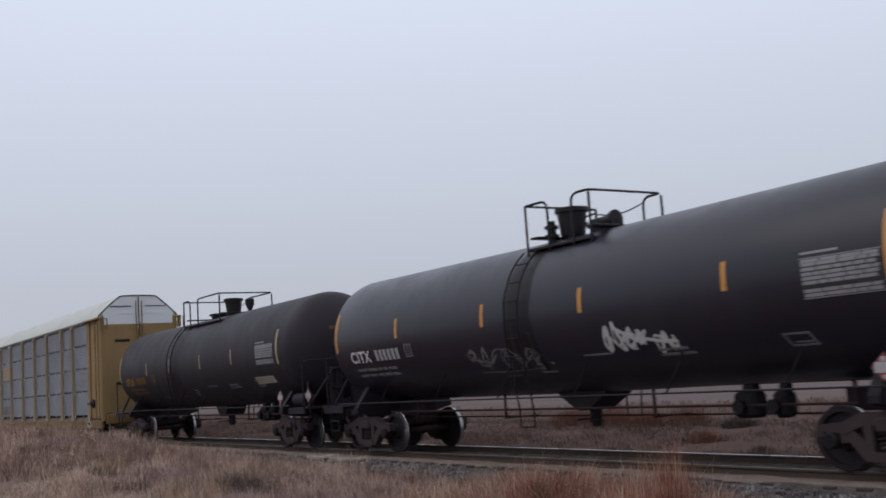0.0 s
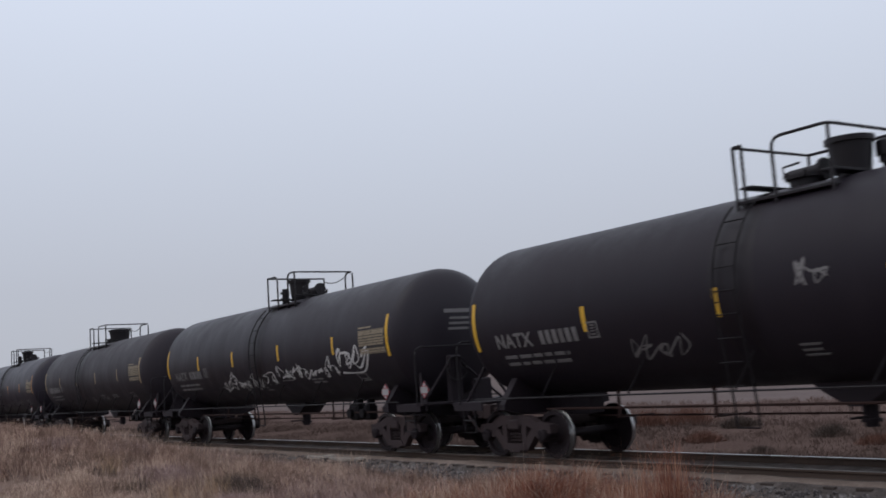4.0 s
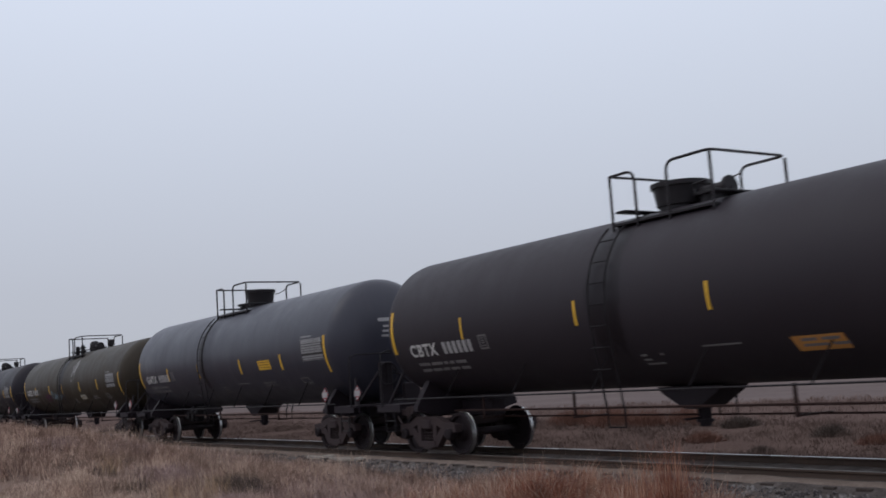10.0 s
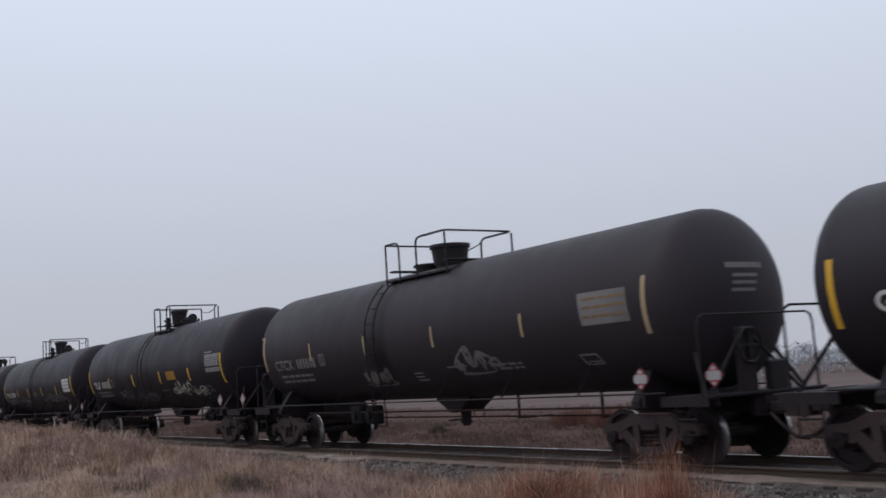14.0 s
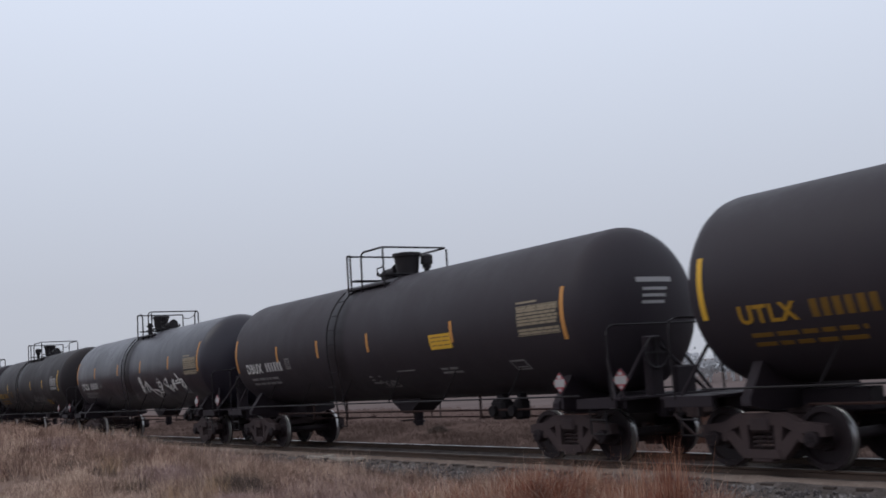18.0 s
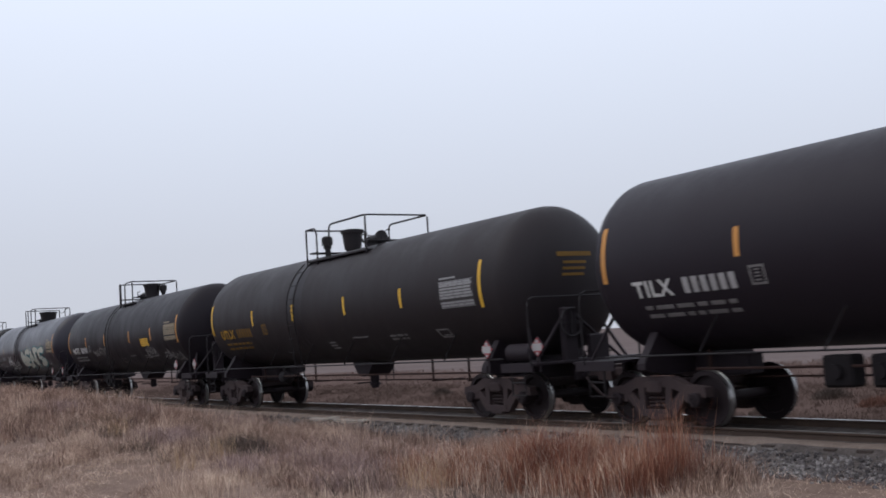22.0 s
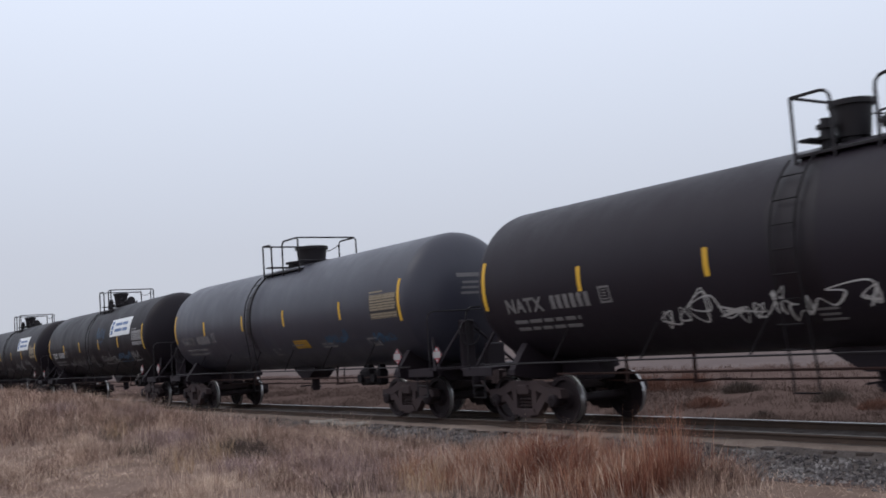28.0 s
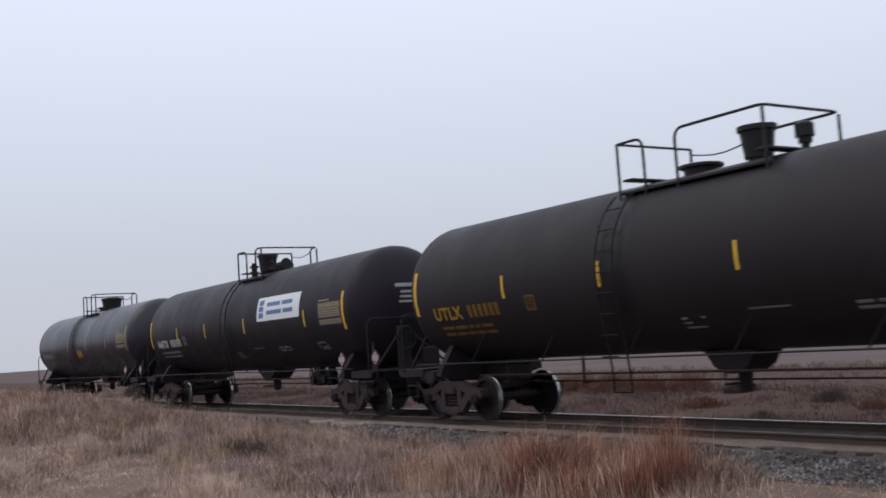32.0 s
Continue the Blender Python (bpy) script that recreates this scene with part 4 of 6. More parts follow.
    for e in extras:
        kind = e[0]
        if kind == "tag":
            _, a, b, u, h, w, m_ = e
            part("sprayed_tag", shared(("tag", key, e[1:6], m_.name), lambda: scrawl(int(a * 31 + b * 7 + abs(rear)), a - half, b - half, u - zc, h, w * 0.72, r, zc).mesh("sprayed_tag", 0), m_), car, None, "hand-sprayed graffiti scrawl")
        elif kind == "plate":
            _, a, b, z0, z1, m_ = e
            p_ = part("warning_label", shared(("wl", key, e[1:5], m_.name), lambda: patch(a - half, b - half, z0 - zc, z1 - zc, r, zc, 0.004, -0.12).mesh("warning_label"), m_), car)
            if m_ is not M_STRIPE_ORANGE:
                part("label_print", shared(("wll", key, e[1:5]), lambda: bars(a - half + 0.06, b - half - 0.06, [z0 - zc + (z1 - z0) * t for t in (0.22, 0.5, 0.76)], (z1 - z0) * 0.07, r, zc, 4, 0.05, 0.008).mesh("label_print", 0), M_OCHRE_DIRTY if m_ is not M_WHITE else M_DIM), p_)
        elif kind == "word":
            _, text, a, u, h, w, m_ = e
            part("sprayed_word", shared(("word", key, e[1:6], m_.name), lambda: hand_word(text, a - half, u - zc, h, w, r, zc, int(a * 10)).mesh("sprayed_word", 0), m_), car, None, "hand-sprayed white word")
        elif kind == "fat":
            _, a, b, z0, h, m_, edge = e
            part("sprayed_piece", shared(("fat", key, e[1:5]), lambda: fat_letters(a - half, b - half, z0 - zc, h, r, zc, 0.008, 0.31).mesh("sprayed_piece", 0), m_), car, None, "cream block-letter graffiti")
            part("piece_outline", shared(("fate", key, e[1:5]), lambda: fat_letters(a - half, b - half, z0 - zc, h, r, zc, 0.003, 0.44).mesh("piece_outline", 0), edge), car)
        elif kind == "sign":
            _, a, b, z0, z1 = e
            p_ = part("sign_board", shared(("sign", key, e[1:]), lambda: patch(a - half, b - half, z0 - zc, z1 - zc, r, zc, 0.008).mesh("sign_board"), M_SIGN), car, None, "white company sign with blue lines")
            w = b - a
            for k in range(3):
                part("sign_mark", shared(("signmark", key, e[1:], k), lambda: patch(a - half + 0.05 * w, a - half + 0.16 * w, z0 - zc + (z1 - z0) * (0.12 + 0.27 * k), z0 - zc + (z1 - z0) * (0.34 + 0.27 * k), r, zc, 0.012).mesh("sign_mark", 0), M_SIGN_BLUE), p_)
            for k, (q0, q1, up) in enumerate(((0.24, 0.56, 0.58), (0.60, 0.84, 0.58), (0.24, 0.60, 0.24), (0.64, 0.86, 0.24))):
                part("sign_word", shared(("signword", key, e[1:], k), lambda: patch(a - half + q0 * w, a - half + q1 * w, z0 - zc + (z1 - z0) * up, z0 - zc + (z1 - z0) * (up + 0.17), r, zc, 0.012).mesh("sign_word", 0), M_SIGN_BLUE), p_)
    for ob in car.children_recursive if rise else ():
        if ob.name.split(".")[0] in ON_SHELL:
            x = ob.location.x if ob.parent == car else ob.parent.location.x
            if x and ob.parent == car:
                ob.location.z += rise * max(0.0, x) / half
            elif not x and ob.data.name not in BENT:
                BENT.add(ob.data.name)
                for v in ob.data.vertices:
                    v.co.z += rise * max(0.0, min(v.co.x / half, 1.0))
    return car


def frame_box(w, u0, u1, r, zc, lean=0.0):
    s, b = Shape(), 0.034
    patch(0, w, u0, u0 + b, r, zc, s=s)
    patch(lean * (u1 - u0), w + lean * (u1 - u0), u1 - b, u1, r, zc, s=s)
    patch(0, b, u0, u1, r, zc, lean=lean, s=s)
    patch(w - b, w, u0, u1, r, zc, lean=lean, s=s)
    patch(0.08, w - 0.08, u0 + 0.06, u0 + 0.085, r, zc, s=s)
    if w < 0.4:
        for k in (0.12, 0.17, 0.22):
            patch(0.09, w - 0.09, u0 + k, u0 + k + 0.022, r, zc, s=s)
    return s


def panel_lines(r, zc, seed, drop=0.0):
    """Close rows of small print on the stencil panel, a dark gap under the fourth row, a heading above."""
    s, rnd, base = Shape(), random.Random(seed), zc + drop
    for k, u in enumerate((2.345, 2.405, 2.515, 2.575, 2.635, 2.700, 2.765, 2.815)):
        x = 0.03
        while x < 1.17:
            w = min(rnd.uniform(0.10, 0.34), 1.22 - x)
            patch(x, x + w, u - zc, u - zc + 0.046, r, base, 0.007, s=s)
            x += w + 0.022
    patch(0, 1.25, 2.32 - zc, 2.332 - zc, r, base, 0.007, s=s)
    patch(0, 1.25, 2.87 - zc, 2.882 - zc, r, base, 0.007, s=s)
    patch(0.02, 0.62, 2.93 - zc, 2.965 - zc, r, base, 0.007, s=s)
    return s


def head_bar(k, x0, r, zc):
    """One line of small writing on the front head, upper middle."""
    s, d = Shape(), r * 0.49
    z, h = ((0.42, 0.09), (0.27, 0.055), (0.15, 0.055), (0.03, 0.055))[k]
    y0, y1 = (-0.45, 0.42) if k == 0 else (-0.30 - 0.03 * k, 0.30 - 0.05 * k)
    n = 6
    vs = []
    for i in range(n + 1):
        y = y0 + (y1 - y0) * i / n
        for zz in (z, z + h):
            vs.append((x0 + d * math.sqrt(max(0, 1 - (y * y + zz * zz) / (r * r))) + 0.008, y, zc + zz))
    return s.add(vs, [(2 * i, 2 * i + 2, 2 * i + 3, 2 * i + 1) for i in range(n)])


def fat_letters(x0, x1, u0, h, r, zc, off, width):
    """Fat round letters crowded together in one wide sprayed piece, the last ones larger."""
    shapes = ("0006 0624 2403 0323 2331 3100", "3606 0603 0323 0300 0030", "0016 1630 0323", "0636 1610 1600", "3616 1604 0413 1332 3221 2100")
    s, x, rnd = Shape(), x0, random.Random(57)
    for k, form in enumerate(shapes):
        w = (x1 - x0) * (0.20, 0.17, 0.20, 0.19, 0.24)[k]
        up, tall = u0 + h * (0.10, 0.02, 0.0, 0.06, -0.02)[k], h * (0.86, 0.95, 1.05, 0.95, 1.0)[k]
        for pair in form.split():
            a, b, c, d = (int(q) for q in pair)
            bend = rnd.uniform(-0.05, 0.05)
            p, q = (x + w * a / 3, up + tall * min(b, 6) / 6), (x + w * c / 3, up + tall * min(d, 6) / 6)
            m_ = ((p[0] + q[0]) / 2 + bend, (p[1] + q[1]) / 2 + abs(bend))
            stroke(smooth_line([p, m_, q], 6), width, r, zc, off + 0.0003 * k, s=s)
            for e in (p, q):
                stroke([(e[0] + width * 0.46 * math.cos(t), e[1] + width * 0.46 * math.sin(t)) for t in (-1.57, 0, 1.57)], width * 0.5, r, zc, off + 0.0003 * k, s=s)
        x += w
    return s


# ---- the covered car carrier ----
def autorack(front):
    """Bi-level car carrier: yellow sill, posts and ends, ribbed galvanized side panels, cream roof."""
    L, w = 27.45, 1.58
    car = thing("autorack_car", "yellow autorack rail car with ribbed grey panels and cream roof", "rail car")
    mid = L / 2
    TRAIN.append((car, front - mid))
    X = lambda a: a + mid  # a: metres behind the front end, negative
    rows = (1.03, 2.07, 3.06, 4.06, 4.96)
    posts = (-2.05, -4.79, -6.77, -9.70, -12.46, -15.30, -18.30, -21.10, -23.20, -25.80)
    for s in (-1, 1):
        part("side_sill", shared("ar_sill", lambda: Shape().box((0, 0, 0.68), (L - 0.5, 0.10, 0.32), 0.015).box((0, 0.02, 0.85), (L - 0.6, 0.06, 0.04)).mesh("side_sill"), M_OCHRE_DIRTY), car, pose(0, s * (w - 0.03), 0, 0, 0, 0 if s < 0 else 180))
        part("lower_band", shared("ar_band", lambda: Shape().box((0, 0, 0.90), (L - 3.6, 0.03, 0.08), 0.004).mesh("lower_band"), M_BAND), car, pose(0.05, s * (w - 0.10), 0), "grey lower side band")
        part("eave_rail", shared("ar_eave", lambda: Shape().box((0, 0, 5.06), (L - 0.2, 0.12, 0.12), 0.015).mesh("eave_rail"), M_ROOF), car, pose(0, s * (w - 0.05), 0))
        for i, a in enumerate(posts):
            part("side_post", shared("ar_post", lambda: Shape().prism([(-0.07, 5.02), (0.07, 5.02), (0.075, 2.0), (0.11, 1.20), (0.20, 0.84), (-0.20, 0.84), (-0.11, 1.20), (-0.075, 2.0)], -0.06, 0.06).box((0, -0.035, 2.9), (0.05, 0.06, 3.9), 0.01).box((0, 0, 4.96), (0.34, 0.10, 0.14), 0.02).mesh("side_post"), M_POST), car, pose(X(a), s * w, 0, 0, 0, 0 if s < 0 else 180))
        for a, b in zip(posts[1:], posts):
            wide = b - a - 0.17
            for z0, z1 in zip(rows, rows[1:]):
                part("side_panel", shared(("ar_panel", round(wide, 2), round(z1 - z0, 2)), lambda: ribbed(wide, z1 - z0 - 0.065).mesh("side_panel", 20), M_GALV), car, pose(X((a + b) / 2), s * (w - 0.07), z0 + 0.04, 0, 0, 0 if s < 0 else 180))
                for dx, zc in ((d * wide, z_) for d in (-0.47, 0.02, 0.47) for z_ in ((z0, z1) if z0 == rows[0] else (z1,))):
                    part("panel_clip", shared("ar_clip", lambda: Shape().box((0, 0, 0), (0.05, 0.03, 0.10), 0.008).mesh("panel_clip"), M_DOOR_WHITE), car, pose(X((a + b) / 2) + dx, s * (w - 0.045), zc + 0.01))
        for e, a in ((1, -1.0), (-1, -26.7)):
            wd = 1.95 if e > 0 else 1.50
            part("end_side_plate", shared(("ar_endside", wd), lambda: Shape().box((0, 0, 2.98), (wd, 0.06, 4.12), 0.01).mesh("end_side_plate"), M_OCHRE), car, pose(X(a), s * (w - 0.05), 0, 0, 0, 0 if s < 0 else 180))
            for dx, wx in ((-wd / 2 + 0.12, 0.20), (wd / 2 - 0.08, 0.14)):
                part("end_stiffener", shared(("ar_stiff", wx), lambda: Shape().box((0, 0, 2.98), (wx, 0.10, 4.12), 0.02).mesh("end_stiffener"), M_OCHRE), car, pose(X(a) + dx, s * w, 0))

            def climb():
                q = Shape()
                for x in (-0.2, 0.2):
                    q.box((x, -0.10, 2.9), (0.035, 0.05, 3.9), 0.008)
                for k in range(11):
                    q.tube([(-0.2, -0.11, 1.05 + 0.36 * k), (0.2, -0.11, 1.05 + 0.36 * k)], 0.018, 5)
                return q.mesh("ladder")

            part("ladder", shared("ar_ladder", climb, M_OCHRE), car, pose(X(-0.42 if e > 0 else -27.05), s * (w + 0.0), 0, 0, 0, 0 if s < 0 else 180))
        for e in (1,):
            part("end_ledge", shared("ar_ledge", lambda: Shape().box((0, 0, 0), (2.5, 0.16, 0.07), 0.01).box((1.12, 0.05, -0.2), (0.16, 0.10, 0.5), 0.02).mesh("end_ledge"), M_OCHRE), car, pose(e * (mid - 1.08), s * (w + 0.10), 5.03, 0, 0, 0 if (e > 0) == (s < 0) else 180) if (e > 0) == (s < 0) else pose(e * (mid - 1.08), s * (w + 0.10), 5.03, 0, 0, 0 if e > 0 else 180))
        part("hand_brake", shared("ar_brake", lambda: Shape().lathe([(-0.05, 0.0), (-0.05, 0.07), (0.02, 0.10), (0.05, 0.19), (0.09, 0.19), (0.09, 0.0)], 18, (0, 0, 0), "y").box((-0.35, 0.02, 0.0), (0.7, 0.05, 0.06), 0.01).mesh("hand_brake"), M_FRAME), car, pose(X(-1.32), s * (w + 0.12), 1.55, 0, 0, 0 if s < 0 else 180))
    part("floor_deck", shared("ar_floor", lambda: Shape().box((0, 0, 0.92), (L - 0.4, 2 * w - 0.3, 0.12), 0.01).box((0, 0, 0.72), (L - 1.0, 0.8, 0.4), 0.02).mesh("floor_deck"), M_OCHRE_DIRTY), car)
    part("upper_deck", shared("ar_deck", lambda: Shape().box((0, 0, 3.05), (L - 0.8, 2 * w - 0.4, 0.06), 0.005).mesh("upper_deck"), M_GALV), car)
    half_roof = [(-1.66, 5.08), (-1.63, 5.15), (-1.22, 5.55), (-0.80, 5.90), (-0.70, 5.935), (0, 5.96)]
    prof = half_roof + [(-y, z) for y, z in half_roof[::-1][1:]]
    inner = [(y * 0.97, z - 0.06) for y, z in prof[::-1]]

    def roof():
        s = Shape()
        k = len(prof)
        loop = prof + inner
        n = len(loop)
        vs = [(-mid + 0.26 + 0.08 * (5.96 - z), y, z) for y, z in loop] + [(mid - 0.1, y, z) for y, z in loop]
        fs = [(q, (q + 1) % n, n + (q + 1) % n, n + q) for q in range(n)]
        fs += [(e + q, e + q + 1, e + n - 2 - q, e + n - 1 - q) for e in (0, n) for q in range(k - 1)]
        s.add(vs, fs)
        return s.mesh("roof", 25)

    part("roof", shared("ar_roof", roof, M_ROOF), car)
    for e in (1, -1):
        rot = pose(0, 0, 0, 0, 0, 0 if e > 0 else 180)
        for s in (-1, 1):
            # door leaves: yellow below, white above the mid rail, rounded at the eave
            part("end_door_lower", shared(("ar_doorlow", s), lambda: Shape().box((mid - 0.06, s * 0.76, 2.94), (0.07, 1.46, 3.62), 0.02).mesh("end_door_lower"), M_OCHRE), car, rot)
            for z in (4.08, 2.30):
                part("door_latch_bar", shared(("ar_latch", s), lambda: Shape().box((mid - 0.01, s * 0.72, 0), (0.05, 0.62, 0.11), 0.02).mesh("door_latch_bar"), M_FRAME), car, rot @ pose(0, 0, z), "dark recessed latch bar")
            part("end_door_upper", shared(("ar_doorup", s), lambda: Shape().prism([(s * 0.03, 4.76), (s * 1.49, 4.76), (s * 1.49, 5.22), (s * 1.20, 5.50), (s * 0.80, 5.84), (s * 0.70, 5.87), (s * 0.03, 5.89)], mid - 0.10, mid - 0.03, "x").box((mid - 0.02, s * 0.55, 5.20), (0.02, 0.62, 0.03), 0.004).mesh("end_door_upper"), M_DOOR_WHITE), car, rot if e > 0 else rot @ pose(-0.28, 0, 0), "white upper end door")
            part("corner_post", shared(("ar_corner", s), lambda: Shape().box((mid - 0.10, s * 1.53, 2.95), (0.18, 0.16, 4.3), 0.02).mesh("corner_post"), M_OCHRE), car, rot)
            part("door_rod", shared(("ar_rod", s), lambda: Shape().tube([(mid + 0.02, s * 0.12, 1.1), (mid + 0.02, s * 0.12, 5.72)], 0.022, 6).box((mid + 0.03, s * 0.14, 3.72), (0.05, 0.12, 0.45), 0.02).box((mid + 0.03, s * 0.14, 2.15), (0.05, 0.10, 0.7), 0.02).mesh("door_rod"), M_OCHRE_DIRTY), car, rot)
        part("door_print", shared("ar_doorbars", lambda: Shape().box((mid - 0.015, -0.75, 5.50), (0.01, 0.9, 0.04)).box((mid - 0.015, 0.72, 5.50), (0.01, 0.9, 0.04)).mesh("door_print"), M_PANEL), car, rot)
        if e > 0:
            part("roof_rim", shared("ar_rim", lambda: roof_rim(prof, mid).mesh("roof_rim"), M_PANEL), car, rot)
        part("end_sill", shared("ar_endsill", lambda: Shape().box((mid + 0.02, 0, 0.88), (0.30, 2.9, 0.40), 0.03).box((mid + 0.1, 0, 0.9), (0.3, 0.6, 0.45), 0.03).mesh("end_sill"), M_OCHRE_DIRTY), car, rot)
        part("coupler", shared("coupler", coupler_mesh, M_TRUCK), car, pose(e * (mid - 0.10), 0, 0, 0, 0, 0 if e > 0 else 180))
        truck(car, e * (mid - 3.3))
        for s in (-1, 1):
            part("end_ladder", shared("ar_endladder", lambda: Shape().tube([(0, 0, 4.55), (0, 0, 5.0), (0, 0.25, 5.0), (0, 0.25, 4.55)], 0.025, 5).mesh("end_ladder"), M_OCHRE_DIRTY), car, pose(e * (mid + 0.12), s * 1.62, 0))
    part("data_plate", shared("ar_plate", lambda: Shape().box((0, 0, 0), (0.42, 0.012, 0.22), 0.004).mesh("data_plate"), M_PANEL), car, pose(X(-2.1), -w - 0.035, 0.68))
    part("data_plate_rim", shared("ar_plrim", lambda: Shape().box((0, 0, 0.12), (0.46, 0.012, 0.03)).box((0, 0, -0.12), (0.46, 0.012, 0.03)).box((-0.23, 0, 0), (0.03, 0.012, 0.27)).box((0.23, 0, 0), (0.03, 0.012, 0.27)).box((0, -0.004, -0.05), (0.36, 0.012, 0.03)).mesh("data_plate_rim"), M_WHITE), car, pose(X(-2.1), -w - 0.037, 0.68))
    for k in range(10):
        if k != 4:
            part("number_bar", shared("ar_num", lambda: Shape().box((0, 0, 0), (0.085, 0.008, 0.15)).mesh("number_bar"), M_GREY_INK), car, pose(X(-20.97) + 0.145 * k, -w - 0.044, 0.66))
    part("number_plate", shared("ar_numplate", lambda: Shape().box((0, 0, 0), (1.56, 0.012, 0.25), 0.003).mesh("number_plate"), M_PANEL), car, pose(X(-20.3), -w - 0.03, 0.66))
    part("data_print", shared("ar_data", lambda: bar_stack().mesh("data_print"), M_OCHRE_DIRTY), car, pose(X(-1.15), -w - 0.01, 0))
    worn = random.Random(19)
    for k in range(22):
        a = -1.9 - 1.08 * k + worn.uniform(-0.25, 0.25)
        wide = worn.choice((0.22, 0.32, 0.5))
        part("sill_patch", shared(("ar_patch", wide, k % 3), lambda: Shape().box((0, 0, 0), (wide, 0.012, 0.15), 0.004).mesh("sill_patch"), (M_OCHRE, M_RUST_PATCH, M_OCHRE_DIRTY)[k % 3]), car, pose(X(a), -w - 0.026, 0.69 + worn.uniform(-0.05, 0.05)))
    # the owner's mark as plain shapes, and sprayed patches on the panels
    def mark_shapes():
        q = Shape().box((0.0, 0, 3.16), (1.5, 0.02, 0.09), 0.01)
        for c in (-0.5, 0.0, 0.5):
            for z, wide in ((3.40, 0.36), (3.56, 0.40), (3.72, 0.36)):
                q.box((c, 0, z), (wide, 0.02, 0.10), 0.01)
        return q.mesh("owner_mark")

    part("owner_mark", shared("ar_mark", mark_shapes, M_FADED), car, pose(X(-19.5), -w + 0.015, 0), "plain yellow owner's mark")
    for x0, x1, z0, h, m_ in ((-25.2, -23.7, 1.25, 0.55, M_REDSPRAY), (-22.8, -22.0, 1.35, 0.4, M_REDSPRAY), (-20.8, -18.9, 1.22, 0.45, M_DIM), (-26.9, -26.45, 2.75, 0.42, M_REDFADE), (-26.85, -26.4, 2.2, 0.45, M_REDFADE), (-26.9, -26.5, 1.7, 0.40, M_REDFADE)):
        part("sprayed_tag", flat_scrawl(X(x0), X(x1), z0, h, m_), car, pose(0, -w + (0.012 if x0 > -26 else -0.035), 0), "hand-sprayed graffiti scrawl")
    return car


def ribbed(wide, high):
    """A side panel pressed into horizontal ribs."""
    n = 11
    out = []
    for k in range(n):
        z = high * k / n
        out += [(0.0, z), (0.0, z + high / n * 0.38), (-0.040, z + high / n * 0.5), (-0.040, z + high / n * 0.88)]
    out.append((0.0, high))
    s = Shape()
    k = len(out)
    vs = [(x, y, z) for x in (-wide / 2, wide / 2) for y, z in out] + [(x, 0.03, z) for x in (-wide / 2, wide / 2) for z in (0, high)]
    fs = [(i, i + 1, k + i + 1, k + i) for i in range(k - 1)]
    b = 2 * k
    fs += [(b, b + 1, b + 3, b + 2), (0, k, b + 2, b), (k - 1, b + 1, b + 3, 2 * k - 1)]
    return s.add(vs, fs)


def roof_rim(prof, mid):
    s = Shape()
    s.tube([(mid - 0.08, y, z + 0.01) for y, z in prof], 0.022, 5)
    return s


def bar_stack():
    s, rnd = Shape(), random.Random(8)
    for z in (4.25, 4.15, 3.85, 3.75, 3.3, 2.55, 2.45, 2.35, 2.25, 1.9, 1.8):
        s.box((rnd.uniform(-0.05, 0.05), 0, z), (rnd.uniform(0.18, 0.36), 0.01, 0.025))
    return s


def flat_scrawl(x0, x1, z0, h, m_):
    rnd, s, x = random.Random(int(abs(x0) * 10)), Shape(), x0
    while x < x1:
        w = h * rnd.uniform(0.4, 0.7)
        pts = smooth_line([(x + w * rnd.random(), z0 + h * q) for q in (1, 0.7, 0.35, 0)] + [(x + w, z0 + h * rnd.random())], 5)
        for a, b in zip(pts, pts[1:]):
            d = Vector((b[0] - a[0], b[1] - a[1]))
            if d.length > 1e-5:
                q = Vector((-d.y, d.x)).normalized() * (0.075 if m_ is M_REDSPRAY else 0.045)
                s.add([(a[0] + q.x, 0, a[1] + q.y), (b[0] + q.x, 0, b[1] + q.y), (b[0] - q.x, 0, b[1] - q.y), (a[0] - q.x, 0, a[1] - q.y)], [(0, 1, 2, 3)])
        x += w
    me = s.mesh("sprayed_tag", 0)
    me.materials.append(m_)
    return me


# ---- the ground, the track and what grows ----
def ground_z(x, y):
    """The field: flat, with a low bank that rises towards where the train comes from, on the camera's side."""
    z = -0.48 + 0.10 * noise.noise((x * 0.06, y * 0.06, 1.3)) + 0.035 * noise.noise((x * 0.4, y * 0.4, 4.0))
    if y < 0:
        z += 0.98 * step((-x - 13) / 24) * step((-2.9 - y) / 2.6) * (1 - 0.35 * step((-x - 60) / 60))
        z += 0.45 * step((-9 - y) / 6)
        z += 0.05 * step((-2.4 - y) / 3.0) + 0.13 * step((-1.5 - y) / 0.9)
    else:
        z += -0.12 * step((y - 2.5) / 3) + 0.12 * step((y - 9) / 4) - 0.5 * step((y - 14) / 40)
    return z


def sheet(name, xs, ys, fz, mat, label, category="ground"):
    vs = [(x, y, fz(x, y)) for y in ys for x in xs]
    nx = len(xs)
    fs = [(j * nx + i, j * nx + i + 1, (j + 1) * nx + i + 1, (j + 1) * nx + i) for j in range(len(ys) - 1) for i in range(nx - 1)]
    me = bpy.data.meshes.new(name)
    me.from_pydata(vs, [], fs)
    me.polygons.foreach_set("use_smooth", [True] * len(fs))
    me.materials.append(mat)
    return tagged(new(name, me), label, category, kind="structure")


